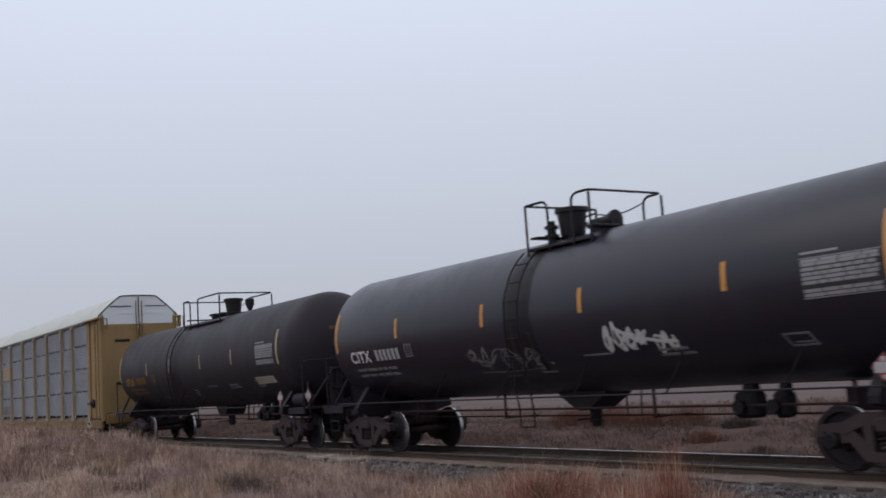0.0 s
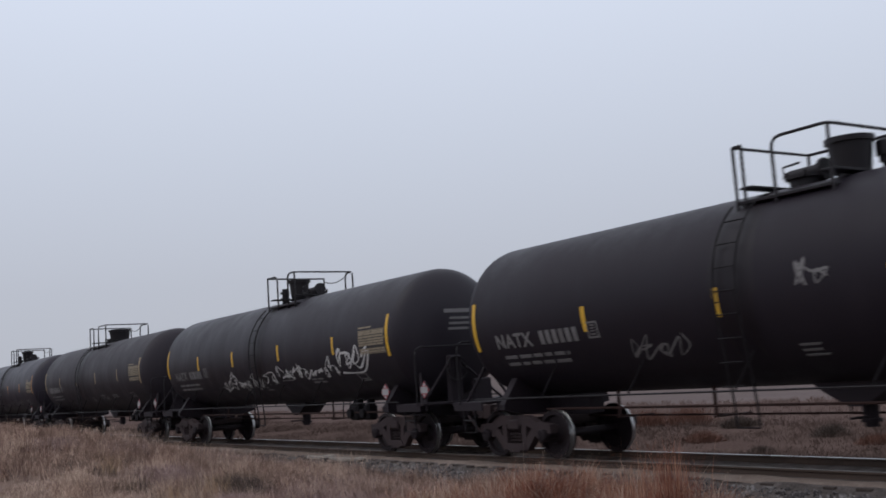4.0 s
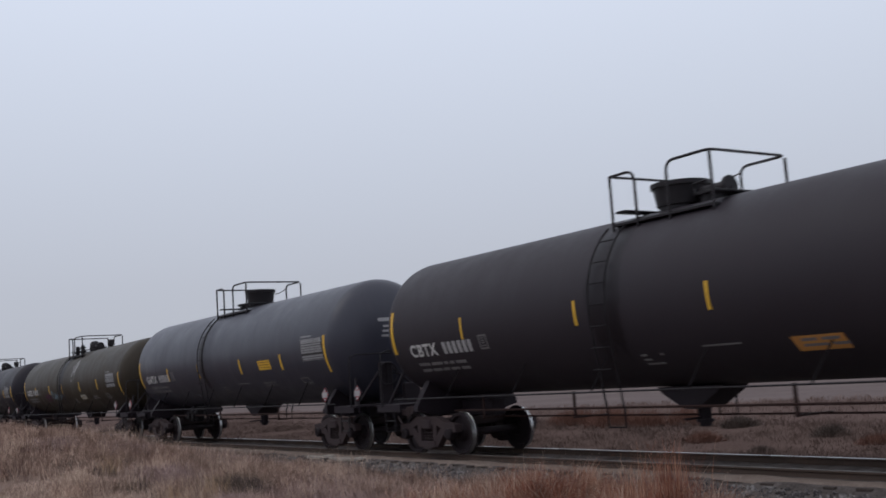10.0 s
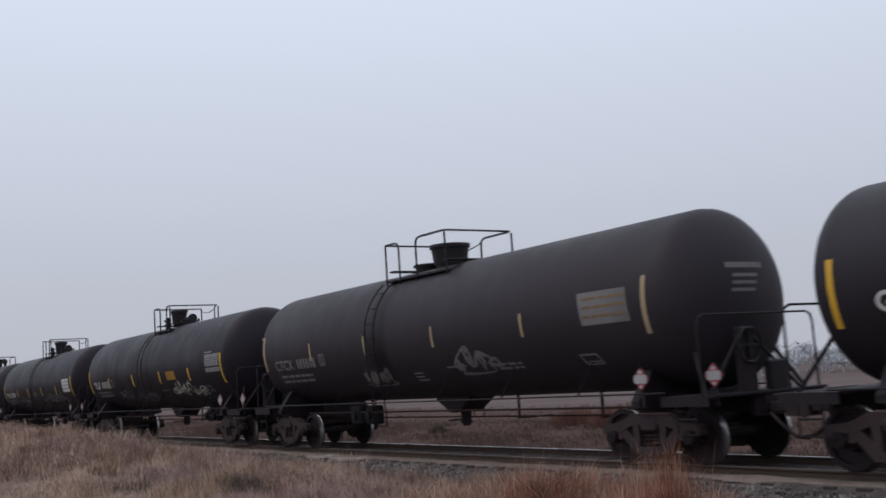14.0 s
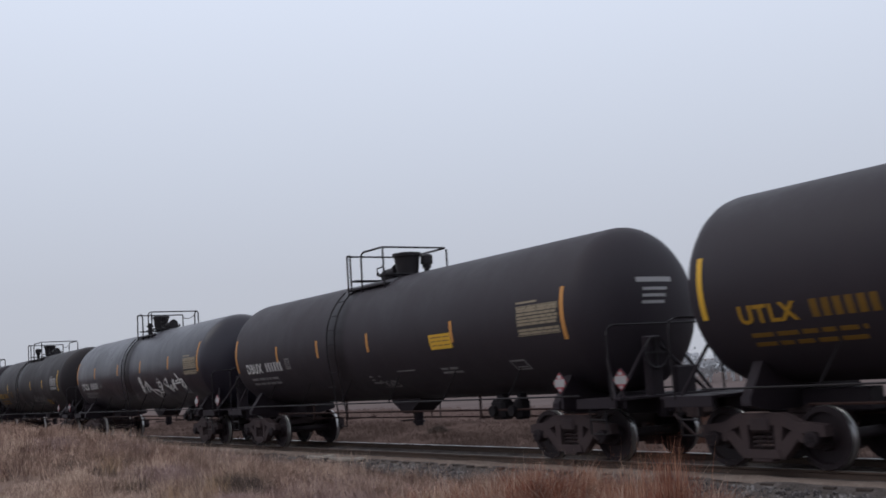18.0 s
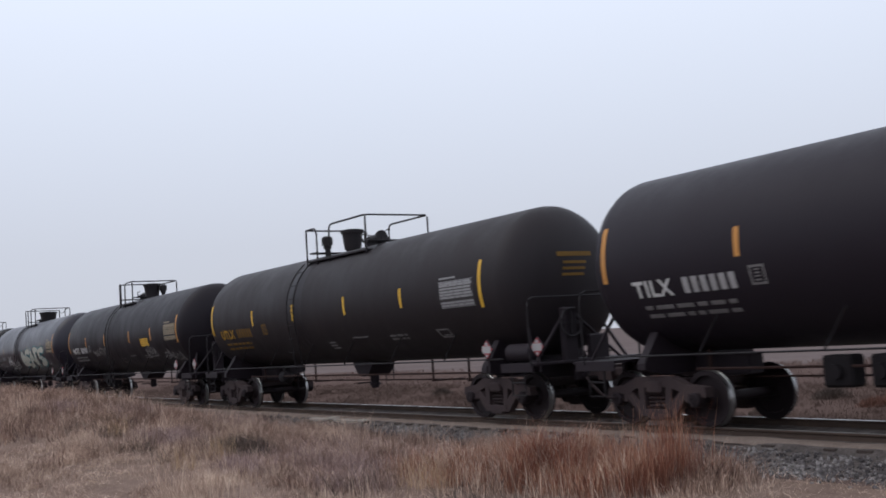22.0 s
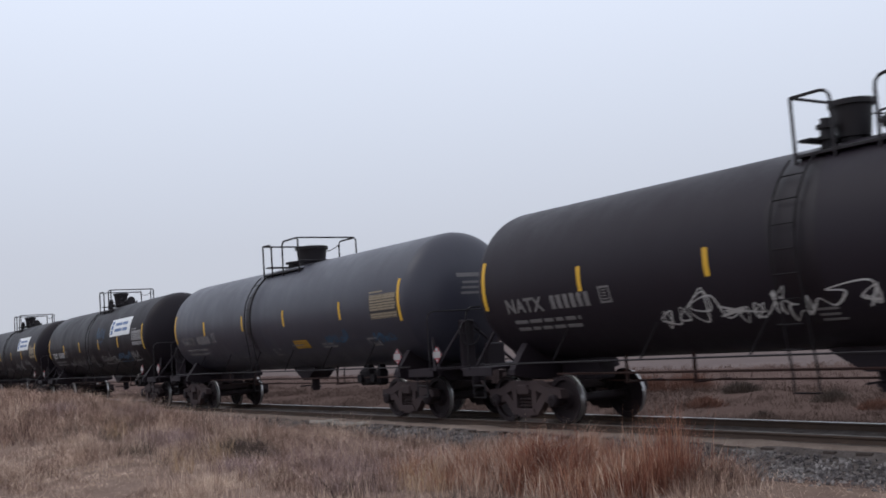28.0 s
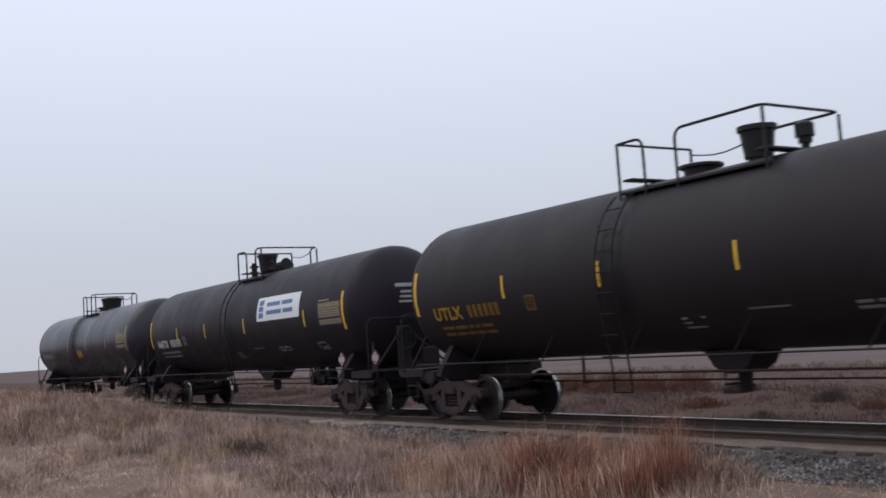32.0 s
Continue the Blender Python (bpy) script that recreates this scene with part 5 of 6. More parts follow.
def spread(lo, near0, near1, hi, fine):
    out = list(np.arange(near0, near1, fine))
    d, v = fine, near0
    while v > lo:
        d *= 1.25
        v -= d
        out.insert(0, max(v, lo))
    d, v = fine, out[-1]
    while v < hi:
        d *= 1.25
        v += d
        out.append(min(v, hi))
    return [float(q) for q in out]


sheet("ground", spread(-3500, -80, 12, 3500, 0.8), spread(-3500, -16, 40, 3500, 0.8), ground_z, M_GROUND, "dry brown prairie ground reaching the horizon")


def bed_z(x, y):
    a = abs(y)
    z = -0.15 if a < 0.6 else (-0.12 if a < 1.25 else (-0.12 - (a - 1.25) * 0.5 if a < 1.42 else -0.205 - (a - 1.42) * 0.13))
    return z + 0.025 * noise.noise((x * 1.7, y * 1.7, 0.0)) + 0.02 * noise.noise((x * 5.0, y * 5.0, 3.0))


def bed_edge(x, y):
    return bed_z(x, y) - 0.5 * step((abs(y) - 2.3) / 0.7)


sheet("ballast_bed", spread(-700, -45, 6, 60, 0.3), [q * 0.16 for q in range(-23, 24)], bed_edge, M_BALLAST, "grey crushed-stone ballast bed under the track", "ballast")
sheet("track_shoulder", spread(-300, -45, 6, 40, 0.3), [-0.80 - 0.04 * q for q in range(15)], lambda x, y: max(bed_z(x, y), -0.14) + max(-0.1, 0.030 * (1 - abs((y + 1.07) / (0.235 + 0.10 * noise.noise((x * 1.3, y * 0.3, 7.0)) + 0.06 * noise.noise((x * 4.0, y, 9.0)))) ** 4)) - 0.012, M_SHOULDER, "brown dusty gravel shoulder beside the near rail", "gravel")


def rail_mesh():
    s = Shape()
    prof = [(-0.07, -0.17), (0.07, -0.17), (0.065, -0.155), (0.012, -0.135), (0.010, -0.045), (0.034, -0.03), (0.034, -0.004), (-0.034, -0.004), (-0.034, -0.03), (-0.010, -0.045), (-0.012, -0.135), (-0.065, -0.155)]
    s.prism(prof, -720, 60, "x")
    return s.mesh("rail", 30)


for y in (-0.7525, 0.7525):
    rail = tagged(new("rail", shared("rail", rail_mesh, M_RAIL)), "rusty steel rail with a polished head on wooden ties", "rail", "the two rails")
    rail.matrix_basis = pose(0, y, 0)
    # Far head reflects the sky; near head gets the copy darkened in colour.
    part("rail_head", shared("rail_head", lambda: Shape().box((-330, 0, -0.002), (780, 0.064, 0.012), 0.003).mesh("rail_head"), M_RAILHEAD) if y > 0 else shared("rail_head_dull", lambda: Shape().box((-330, 0, -0.002), (780, 0.064, 0.012), 0.003).mesh("rail_head"), M_RAILHEAD_DULL), rail, None, "worn running surface")

track_ties = thing("track_ties", "weathered wooden railway ties bedded in grey ballast", "railway ties")
tie_me = [shared(("tie", k), lambda: Shape().box((0, 0, -0.228), (0.20 + 0.02 * k, 2.72, 0.17), 0.012).mesh("tie"), M_TIE) for k in range(3)]
rnd = random.Random(4)
for k in range(230):
    part("tie", tie_me[k % 3], track_ties, pose(6 - 0.5 * k + rnd.uniform(-0.03, 0.03), rnd.uniform(-0.05, 0.05), 0.006 * rnd.random(), 0, 0, rnd.uniform(-1.2, 1.2)))


def scatter_mesh(name, verts, faces, mat, label, category):
    me = bpy.data.meshes.new(name)
    me.from_pydata(verts, [], faces)
    me.materials.append(mat)
    return tagged(new(name, me), label, category, kind="stuff")


def stones():
    rnd, vs, fs = random.Random(11), [], []
    base = [Vector(p).normalized() for p in ((1, 0, 0), (-1, 0, 0), (0, 1, 0), (0, -1, 0), (0, 0, 1), (0, 0, -1))]
    tri = [(0, 2, 4), (2, 1, 4), (1, 3, 4), (3, 0, 4), (2, 0, 5), (1, 2, 5), (3, 1, 5), (0, 3, 5)]
    for k in range(17000):
        x = 3 - 36 * rnd.random() ** 1.3
        y = -1.42 - 1.25 * rnd.random() - 0.5 * rnd.random() ** 4 if rnd.random() < 0.9 else rnd.uniform(0.9, 2.8)
        r = rnd.uniform(0.016, 0.042) * (1 if rnd.random() < 0.9 else 1.4)
        q = Euler((rnd.random() * 6, rnd.random() * 6, rnd.random() * 6)).to_matrix()
        z = max(bed_edge(x, y), ground_z(x, y) if y < -1.9 else -9) + r * 0.25
        i0 = len(vs)
        vs += [tuple(q @ (p * r * rnd.uniform(0.6, 1.15)) + Vector((x, y, z))) for p in base]
        fs += [(a + i0, b + i0, c + i0) for a, b, c in tri]
    scatter_mesh("ballast_stones", vs, fs, M_STONE, "loose grey crushed stones along the track", "ballast stones")


def blades(name, count, where, tall, width, mat, label, seed, lean=0.35, seg=2):
    """Grass as thin bent blades in tufts; where gives a tuft's place and its size factor, or None."""
    rnd, vs, fs = random.Random(seed), [], []
    made = 0
    while made < count:
        spot = where(rnd)
        if spot is None:
            continue
        x, y, k = spot
        n = rnd.randint(5, 9)
        blown, wind = rnd.uniform(0.5, 1.7), rnd.uniform(0, 6.283)
        for _ in range(n):
            a, b = rnd.uniform(0, 6.283), wind + rnd.gauss(0, 1.1)
            bx, by = x + rnd.gauss(0, 0.07), y + rnd.gauss(0, 0.07)
            h = tall * k * rnd.uniform(0.45, 1.15)
            w = width * rnd.uniform(0.6, 1.3)
            d = h * lean * blown * rnd.uniform(0.2, 1.4)
            if rnd.random() < 0.12:
                d, h = d + 0.6 * h, h * 0.6
            z = ground_z(bx, by) - 0.01
            cx, cy = math.cos(a) * w / 2, math.sin(a) * w / 2
            ex, ey = math.cos(b), math.sin(b)
            i0 = len(vs)
            vs += [(bx - cx, by - cy, z), (bx + cx, by + cy, z), (bx + cx * 0.7 + ex * d * 0.3, by + cy * 0.7 + ey * d * 0.3, z + h * 0.6),
                   (bx - cx * 0.7 + ex * d * 0.3, by - cy * 0.7 + ey * d * 0.3, z + h * 0.6), (bx + ex * d, by + ey * d, z + h)]
            fs += [(i0, i0 + 1, i0 + 2, i0 + 3), (i0 + 3, i0 + 2, i0 + 4)]
            made += 1
    scatter_mesh(name, vs, fs, mat, label, "grass")


def clumps(x, y, f=0.22, s=0.0):
    return noise.noise((x * f, y * f, s))


def near_edge(x, y):
    """How near to the track the grass stands."""
    return -2.15 - 0.35 * step((x + 27) / 10) - 0.9 * step((x + 9.8) / 1.6) - 0.45 * clumps(x, y, 0.6, 2)


def near_grass(rnd):
    x, y = -6 - 54 * rnd.random() ** 1.25, rnd.uniform(-11.5, -2.0)
    if y > near_edge(x, y) or x > -8.2 + 0.6 * clumps(x, y, 0.7, 6):
        return None
    c = clumps(x, y) + 0.5 * clumps(x, y, 0.9, 4)
    low = step((-5.9 - y - 0.05 * (x + 20)) / 1.6)
    if rnd.random() > (0.55 + 1.3 * c) * (1 - low) + low * step((c - 0.22) / 0.3):
        return None
    return x, y, (0.66 + 0.8 * c) * (1 - 0.4 * low)


def dark_weeds(rnd):
    k = rnd.randrange(26)
    q = random.Random(900 + k)
    x, y = -8.5 - 22 * q.random(), -2.9 - 5.0 * q.random()
    s_ = q.uniform(0.12, 0.34)
    x, y = x + rnd.gauss(0, s_), y + rnd.gauss(0, s_)
    return (x, y, q.uniform(0.7, 1.3)) if y < near_edge(x, y) else None


def straw_stalks(rnd):
    x, y = -7.5 - 30 * rnd.random(), rnd.uniform(-8.5, -2.2)
    if y > near_edge(x, y) - 0.2:
        return None
    c = clumps(x, y, 0.5, 12)
    return (x, y, 0.85 + 0.5 * c) if rnd.random() < 0.3 + 1.2 * c else None


def purple_weeds(rnd):
    k = rnd.randrange(12)
    q = random.Random(1200 + k)
    x, y, w = ((-20.9, -6.35, 0.75), (-20.0, -6.1, 0.55), (-21.8, -6.6, 0.5), (-26.5, -5.6, 0.7), (-16.2, -6.9, 0.35), (-29.5, -6.6, 0.6), (-14.0, -4.6, 0.4), (-23.4, -4.2, 0.6), (-16.3, -5.6, 0.8), (-14.2, -5.9, 0.7), (-13.0, -6.6, 0.5), (-17.5, -4.6, 0.9))[k]
    x, y = x + rnd.gauss(0, w), y + rnd.gauss(0, w * 0.45)
    lump = 1 - min(0.55, math.hypot((x + 20.7) / 2.4, y + 6.3)) if k < 3 else q.uniform(0.55, 0.85)
    return x, y, lump


def dark_hollow(rnd):
    x, y = -18.2 + rnd.gauss(0, 0.45), -6.05 + rnd.gauss(0, 0.2)
    return x, y, 0.9


def yellow_clump(rnd):
    k = rnd.randrange(7)
    q = random.Random(1500 + k)
    x, y = (-12.6 + 1.3 * q.random(), -6.2 + 0.6 * q.random()) if k < 4 else (-16.5 - 7 * q.random(), -7.6 + 1.6 * q.random())
    return x + rnd.gauss(0, 0.16), y + rnd.gauss(0, 0.12), q.uniform(0.6, 1.1)


def straw_tufts(rnd):
    x, y = -13 - 26 * rnd.random(), rnd.uniform(-10.5, -5.2)
    c = clumps(x, y, 0.55, 33) + 0.6 * clumps(x, y, 1.6, 34)
    return (x, y, 0.7 + 0.9 * c) if rnd.random() < 1.6 * c else None


def bank_grass(rnd):
    x, y = -23 - 75 * rnd.random(), rnd.uniform(-9.5, -2.9)
    c = clumps(x, y, 0.2, 7) + 0.4 * clumps(x, y, 0.8, 3)
    return (x, y, 0.8 + 0.45 * c) if rnd.random() < 0.65 + 0.7 * c else None


def red_grass(rnd):
    x, y = rnd.uniform(-13.6, -8.75), rnd.uniform(-6.0, -2.3)
    c = clumps(x, y, 1.1, 5) + 0.6 * clumps(x, y, 2.6, 8)
    if y > -2.5 - 0.12 * (x + 14) + 0.35 * c or x > -8.9 - 0.25 * (y + 3.5):
        return None
    return (x, y, 0.62 + 1.0 * c) if rnd.random() < (0.22 + 1.5 * c) * step((x + 13.6) / 2.0) else None


def red_stems(rnd):
    k = rnd.randrange(9)
    q = random.Random(700 + k)
    x, y = (-8.85 - 1.0 * q.random(), -4.4 + 0.9 * q.random()) if k < 6 else (-12.5 - 1.5 * q.random(), -4.2 + 0.8 * q.random())
    return x + rnd.gauss(0, 0.13), y + rnd.gauss(0, 0.13), q.uniform(0.75, 1.1) * (1.0 if k < 6 else 0.7)


def short_grass(rnd):
    x, y = -3 - 33 * rnd.random() ** 1.2, rnd.uniform(-13, -2.3)
    c = clumps(x, y, 0.7, 15)
    return (x, y, 0.9 + 0.8 * c) if rnd.random() < (0.12 + 0.25 * step((-2.3 - y) / 0.6) + 0.63 * step((-4.6 - y) / 2.5)) * (0.75 + 0.8 * c) else None


def verge_grass(rnd):
    x, y = -6 - 70 * rnd.random() ** 1.3, 2.9 + 10.5 * rnd.random()
    c = clumps(x, y, 0.35, 9) + 0.4 * clumps(x, y, 1.1, 19)
    return (x, y, 0.8 + 0.8 * c) if rnd.random() < 0.62 + c else None


def far_grass(rnd):
    x, y = -6 - 90 * rnd.random(), 12 + 16 * rnd.random() ** 1.3
    c = clumps(x, y, 0.12, 9)
    return (x, y, 0.8 + 0.6 * c) if rnd.random() < 0.6 + c else None


sheet("field_verge", spread(-300, -70, 8, 60, 0.8), [2.55 + 0.6 * q for q in range(19)], lambda x, y: ground_z(x, y) + 0.05 - 0.14 * step((y - 12) / 1.4) - 0.1 * step((3.1 - y) / 0.5), M_VERGE, "dull brown verge behind the track", "ground")
# Sheet added over the brown ground to carry the haze-paled colour.
sheet("far_field", spread(-3400, -120, 60, 3400, 4.0), spread(24, 24, 60, 3400, 2.0), lambda x, y: ground_z(x, y) + 0.10 - 0.25 * (1 - step((y - 24) / 5)), M_FARFIELD, "dry field stretching to the horizon, paled in colour for haze", "field")
sheet("straw_ground", spread(-60, -40, 8, 12, 0.4), [-16 + 0.4 * q for q in range(35)], lambda x, y: ground_z(x, y) + 0.014 - 0.12 * step((y + 2.9) / 0.5) - 0.12 * step((-x - 50) / 6), M_STRAW_SOIL, "pale straw-littered ground beside the camera", "ground")
stones()
blades("tall_dry_grass", 125000, near_grass, 0.46, 0.0062, M_GRASS, "tall dry brown prairie grass beside the track", 21, 0.75)
blades("dark_weeds", 2600, dark_weeds, 0.42, 0.007, M_TWIG, "dark brown dead weeds among the grass", 28, 1.1)
blades("purple_brown_weeds", 15000, purple_weeds, 0.50, 0.0062, M_PURPLEWEED, "purple-brown twiggy weeds in the dry grass", 32, 1.1)
# The hollow's shade is put in as a clump of dark blades.
blades("dead_weed_clump", 1500, dark_hollow, 0.40, 0.008, M_TWIG, "dark blades that give the shade of a hollow beside pale grass", 33, 1.2)
blades("yellow_straw", 650, yellow_clump, 0.55, 0.0058, M_YELLOWSTRAW, "yellow straw stems standing in the dry grass", 34, 0.6)
blades("rusty_stems", 1300, red_stems, 0.98, 0.0055, M_REDGRASS, "tall rust-red grass stems near the ballast", 29, 0.20)
blades("pale_stems", 1500, red_grass, 0.66, 0.0062, M_PALEGRASS, "bleached stems standing in the rust-red grass", 35, 0.45)
blades("straw_stalks", 9000, straw_stalks, 0.62, 0.0050, M_PALEGRASS, "bleached straw stalks among the dry grass", 27, 0.5)
blades("straw_tufts", 26000, straw_tufts, 0.24, 0.0065, M_PALEGRASS, "tufts of bleached straw-coloured grass", 31, 1.2)
blades("bank_grass", 60000, bank_grass, 0.55, 0.013, M_GRASS, "tall dry grass on the low bank", 22, 0.7)
blades("rusty_grass", 13500, red_grass, 0.54, 0.0068, M_REDGRASS, "rust-red bunch grass in front of the ballast", 23, 0.42)
blades("short_pale_grass", 120000, short_grass, 0.11, 0.0062, M_PALEGRASS, "short bleached grass", 24, 2.2)
blades("verge_grass", 90000, verge_grass, 0.30, 0.012, M_FIELD, "dull grey-brown grass on the verge behind the track", 25, 1.0)
blades("field_grass", 30000, far_grass, 0.26, 0.02, M_FARGRASS, "pale dry grass field beyond the track", 26, 1.0)


def shrub(x, y, h, mat, label, seed, count=620):
    """A low leafless bush: a rounded mass of fine twigs rising from one foot."""
    rnd = random.Random(seed)
    z = ground_z(x, y) - 0.02
    bush = thing("shrub", label, "bush", "shrubs behind the track", pose(x, y, z))
    for k in range(2):
        vs, fs = [], []
        for _ in range(count):
            a, q = rnd.uniform(0, 6.283), math.sqrt(rnd.random())
            wide = h * (1.5 if k == 0 else 1.0)
            tip = Vector((math.cos(a) * q * wide, math.sin(a) * q * wide, h * math.sqrt(max(0.05, 1 - q * q)) * rnd.uniform(0.55, 1.05)))
            foot = Vector((tip.x * rnd.uniform(0.55, 0.95), tip.y * rnd.uniform(0.55, 0.95), -0.02))
            mid = foot.lerp(tip, 0.55) + Vector((rnd.gauss(0, 0.04), rnd.gauss(0, 0.04), 0.03))
            b, w = rnd.uniform(0, 6.283), 0.006
            c = Vector((math.cos(b) * w, math.sin(b) * w, 0))
            i0 = len(vs)
            vs += [foot - c, foot + c, mid + c, mid - c, tip]
            fs += [(i0, i0 + 1, i0 + 2, i0 + 3), (i0 + 3, i0 + 2, i0 + 4)]
        me = bpy.data.meshes.new("twig_mass")
        me.from_pydata(vs, [], fs)
        me.materials.append(mat)
        part("twig_mass", me, bush)


for i, (x, y, h, red) in enumerate((
        (-29.6, 11.9, 0.80, 1), (-28.2, 12.4, 0.74, 1), (-27.3, 11.6, 0.82, 1), (-25.9, 11.9, 0.72, 1), (-24.7, 12.6, 0.78, 1), (-31.5, 12.8, 0.45, 1),
        (-20.2, 8.4, 0.45, 1), (-22.0, 12.0, 0.5, 0), (-17.6, 10.5, 0.45, 0), (-14.0, 9.5, 0.5, 1), (-15.2, 8.9, 0.38, 1), (-16.4, 6.2, 0.3, 0), (-34.5, 9.0, 0.4, 0))):
    shrub(x, y, h, M_REDTWIG if red else M_TWIG, "leafless red-brown shrub in dry grass" if red else "leafless grey-brown shrub in dry grass", 40 + i)


def far_tree(x, y, h, seed):
    """A distant small tree: tapered trunk, limbs and a loose crown of small leaf clumps."""
    rnd = random.Random(seed)
    z = ground_z(x, y) - 0.1
    tree = thing("tree", "far tree across the field, haze put into its pale grey colour", "tree", "far trees", pose(x, y, z))
    s = Shape().cyl((0, 0, 0), (0.05, 0, h * 0.55), 0.14, 0.06, 7)
    tips = []
    for k in range(9):
        a, b = rnd.uniform(0, 6.283), h * rnd.uniform(0.25, 0.5)
        e = Vector((math.cos(a) * h * rnd.uniform(0.15, 0.42), math.sin(a) * h * rnd.uniform(0.15, 0.42), b + h * rnd.uniform(0.15, 0.45)))
        s.tube([(0.02, 0, b), e * 0.6 + Vector((0, 0, b * 0.3)), e], 0.035, 4)
        tips.append(e)
    me = s.mesh("trunk")
    # Trunk and crown both take the colours paled for haze.
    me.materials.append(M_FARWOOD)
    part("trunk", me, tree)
    vs, fs = [], []
    for k in range(420):
        c = rnd.choice(tips) + Vector((rnd.gauss(0, 0.1), rnd.gauss(0, 0.1), rnd.gauss(0, 0.09))) * h
        if c.z < h * 0.12:
            continue
        q = Euler((rnd.random() * 6, rnd.random() * 6, rnd.random() * 6)).to_matrix()
        w = h * rnd.uniform(0.02, 0.05)
        i0 = len(vs)
        vs += [tuple(c + q @ Vector(p) * w) for p in ((-1, -0.6, 0), (1, -0.5, 0.2), (0.8, 0.7, 0), (-0.7, 0.6, -0.2))]
        fs.append((i0, i0 + 1, i0 + 2, i0 + 3))
    me = bpy.data.meshes.new("crown")
    me.from_pydata(vs, [], fs)
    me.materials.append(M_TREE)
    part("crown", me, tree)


rnd = random.Random(77)
for k in range(34):
    a, d = radians(31.5 + 11.5 * k / 33 + rnd.uniform(-0.3, 0.3)), rnd.uniform(112, 138)
    far_tree(-d * math.sin(a), -13.4 + d * math.cos(a), rnd.uniform(2.2, 4.2), 300 + k)
for k in range(7):
    slab_x, slab_y = -24.7 + 0.42 * k + rnd.uniform(-0.08, 0.08), -1.36 + rnd.uniform(-0.16, 0.12)
    wide = rnd.uniform(0.8, 1.5)
    stone_me = Shape().prism([(q[0] * wide * rnd.uniform(0.7, 1.1), q[1] * rnd.uniform(0.7, 1.1)) for q in ((-0.22, -0.1), (0.0, -0.16), (0.2, -0.08), (0.24, 0.08), (0.02, 0.15), (-0.2, 0.1))], 0.0, 0.05, "z").mesh("stone_slab")
    stone_me.materials.append(M_DIRT)
    tagged(new("stone_slab", stone_me), "pale flat stone lying beside the rail", "stone", "pale stones").matrix_basis = pose(slab_x, slab_y, max(bed_z(slab_x, slab_y), -0.165) - 0.012, 0, 0, rnd.uniform(-25, 25))
pebble = Shape().lathe([(-0.05, 0), (-0.03, 0.05), (0.02, 0.06), (0.05, 0)], 9, (0, 0, 0), "z").mesh("white_stone")
pebble.materials.append(M_DIRT)
tagged(new("white_stone", pebble), "small pale stone in the short grass", "stone").matrix_basis = pose(-14.6, -9.9, ground_z(-14.6, -9.9) + 0.04)

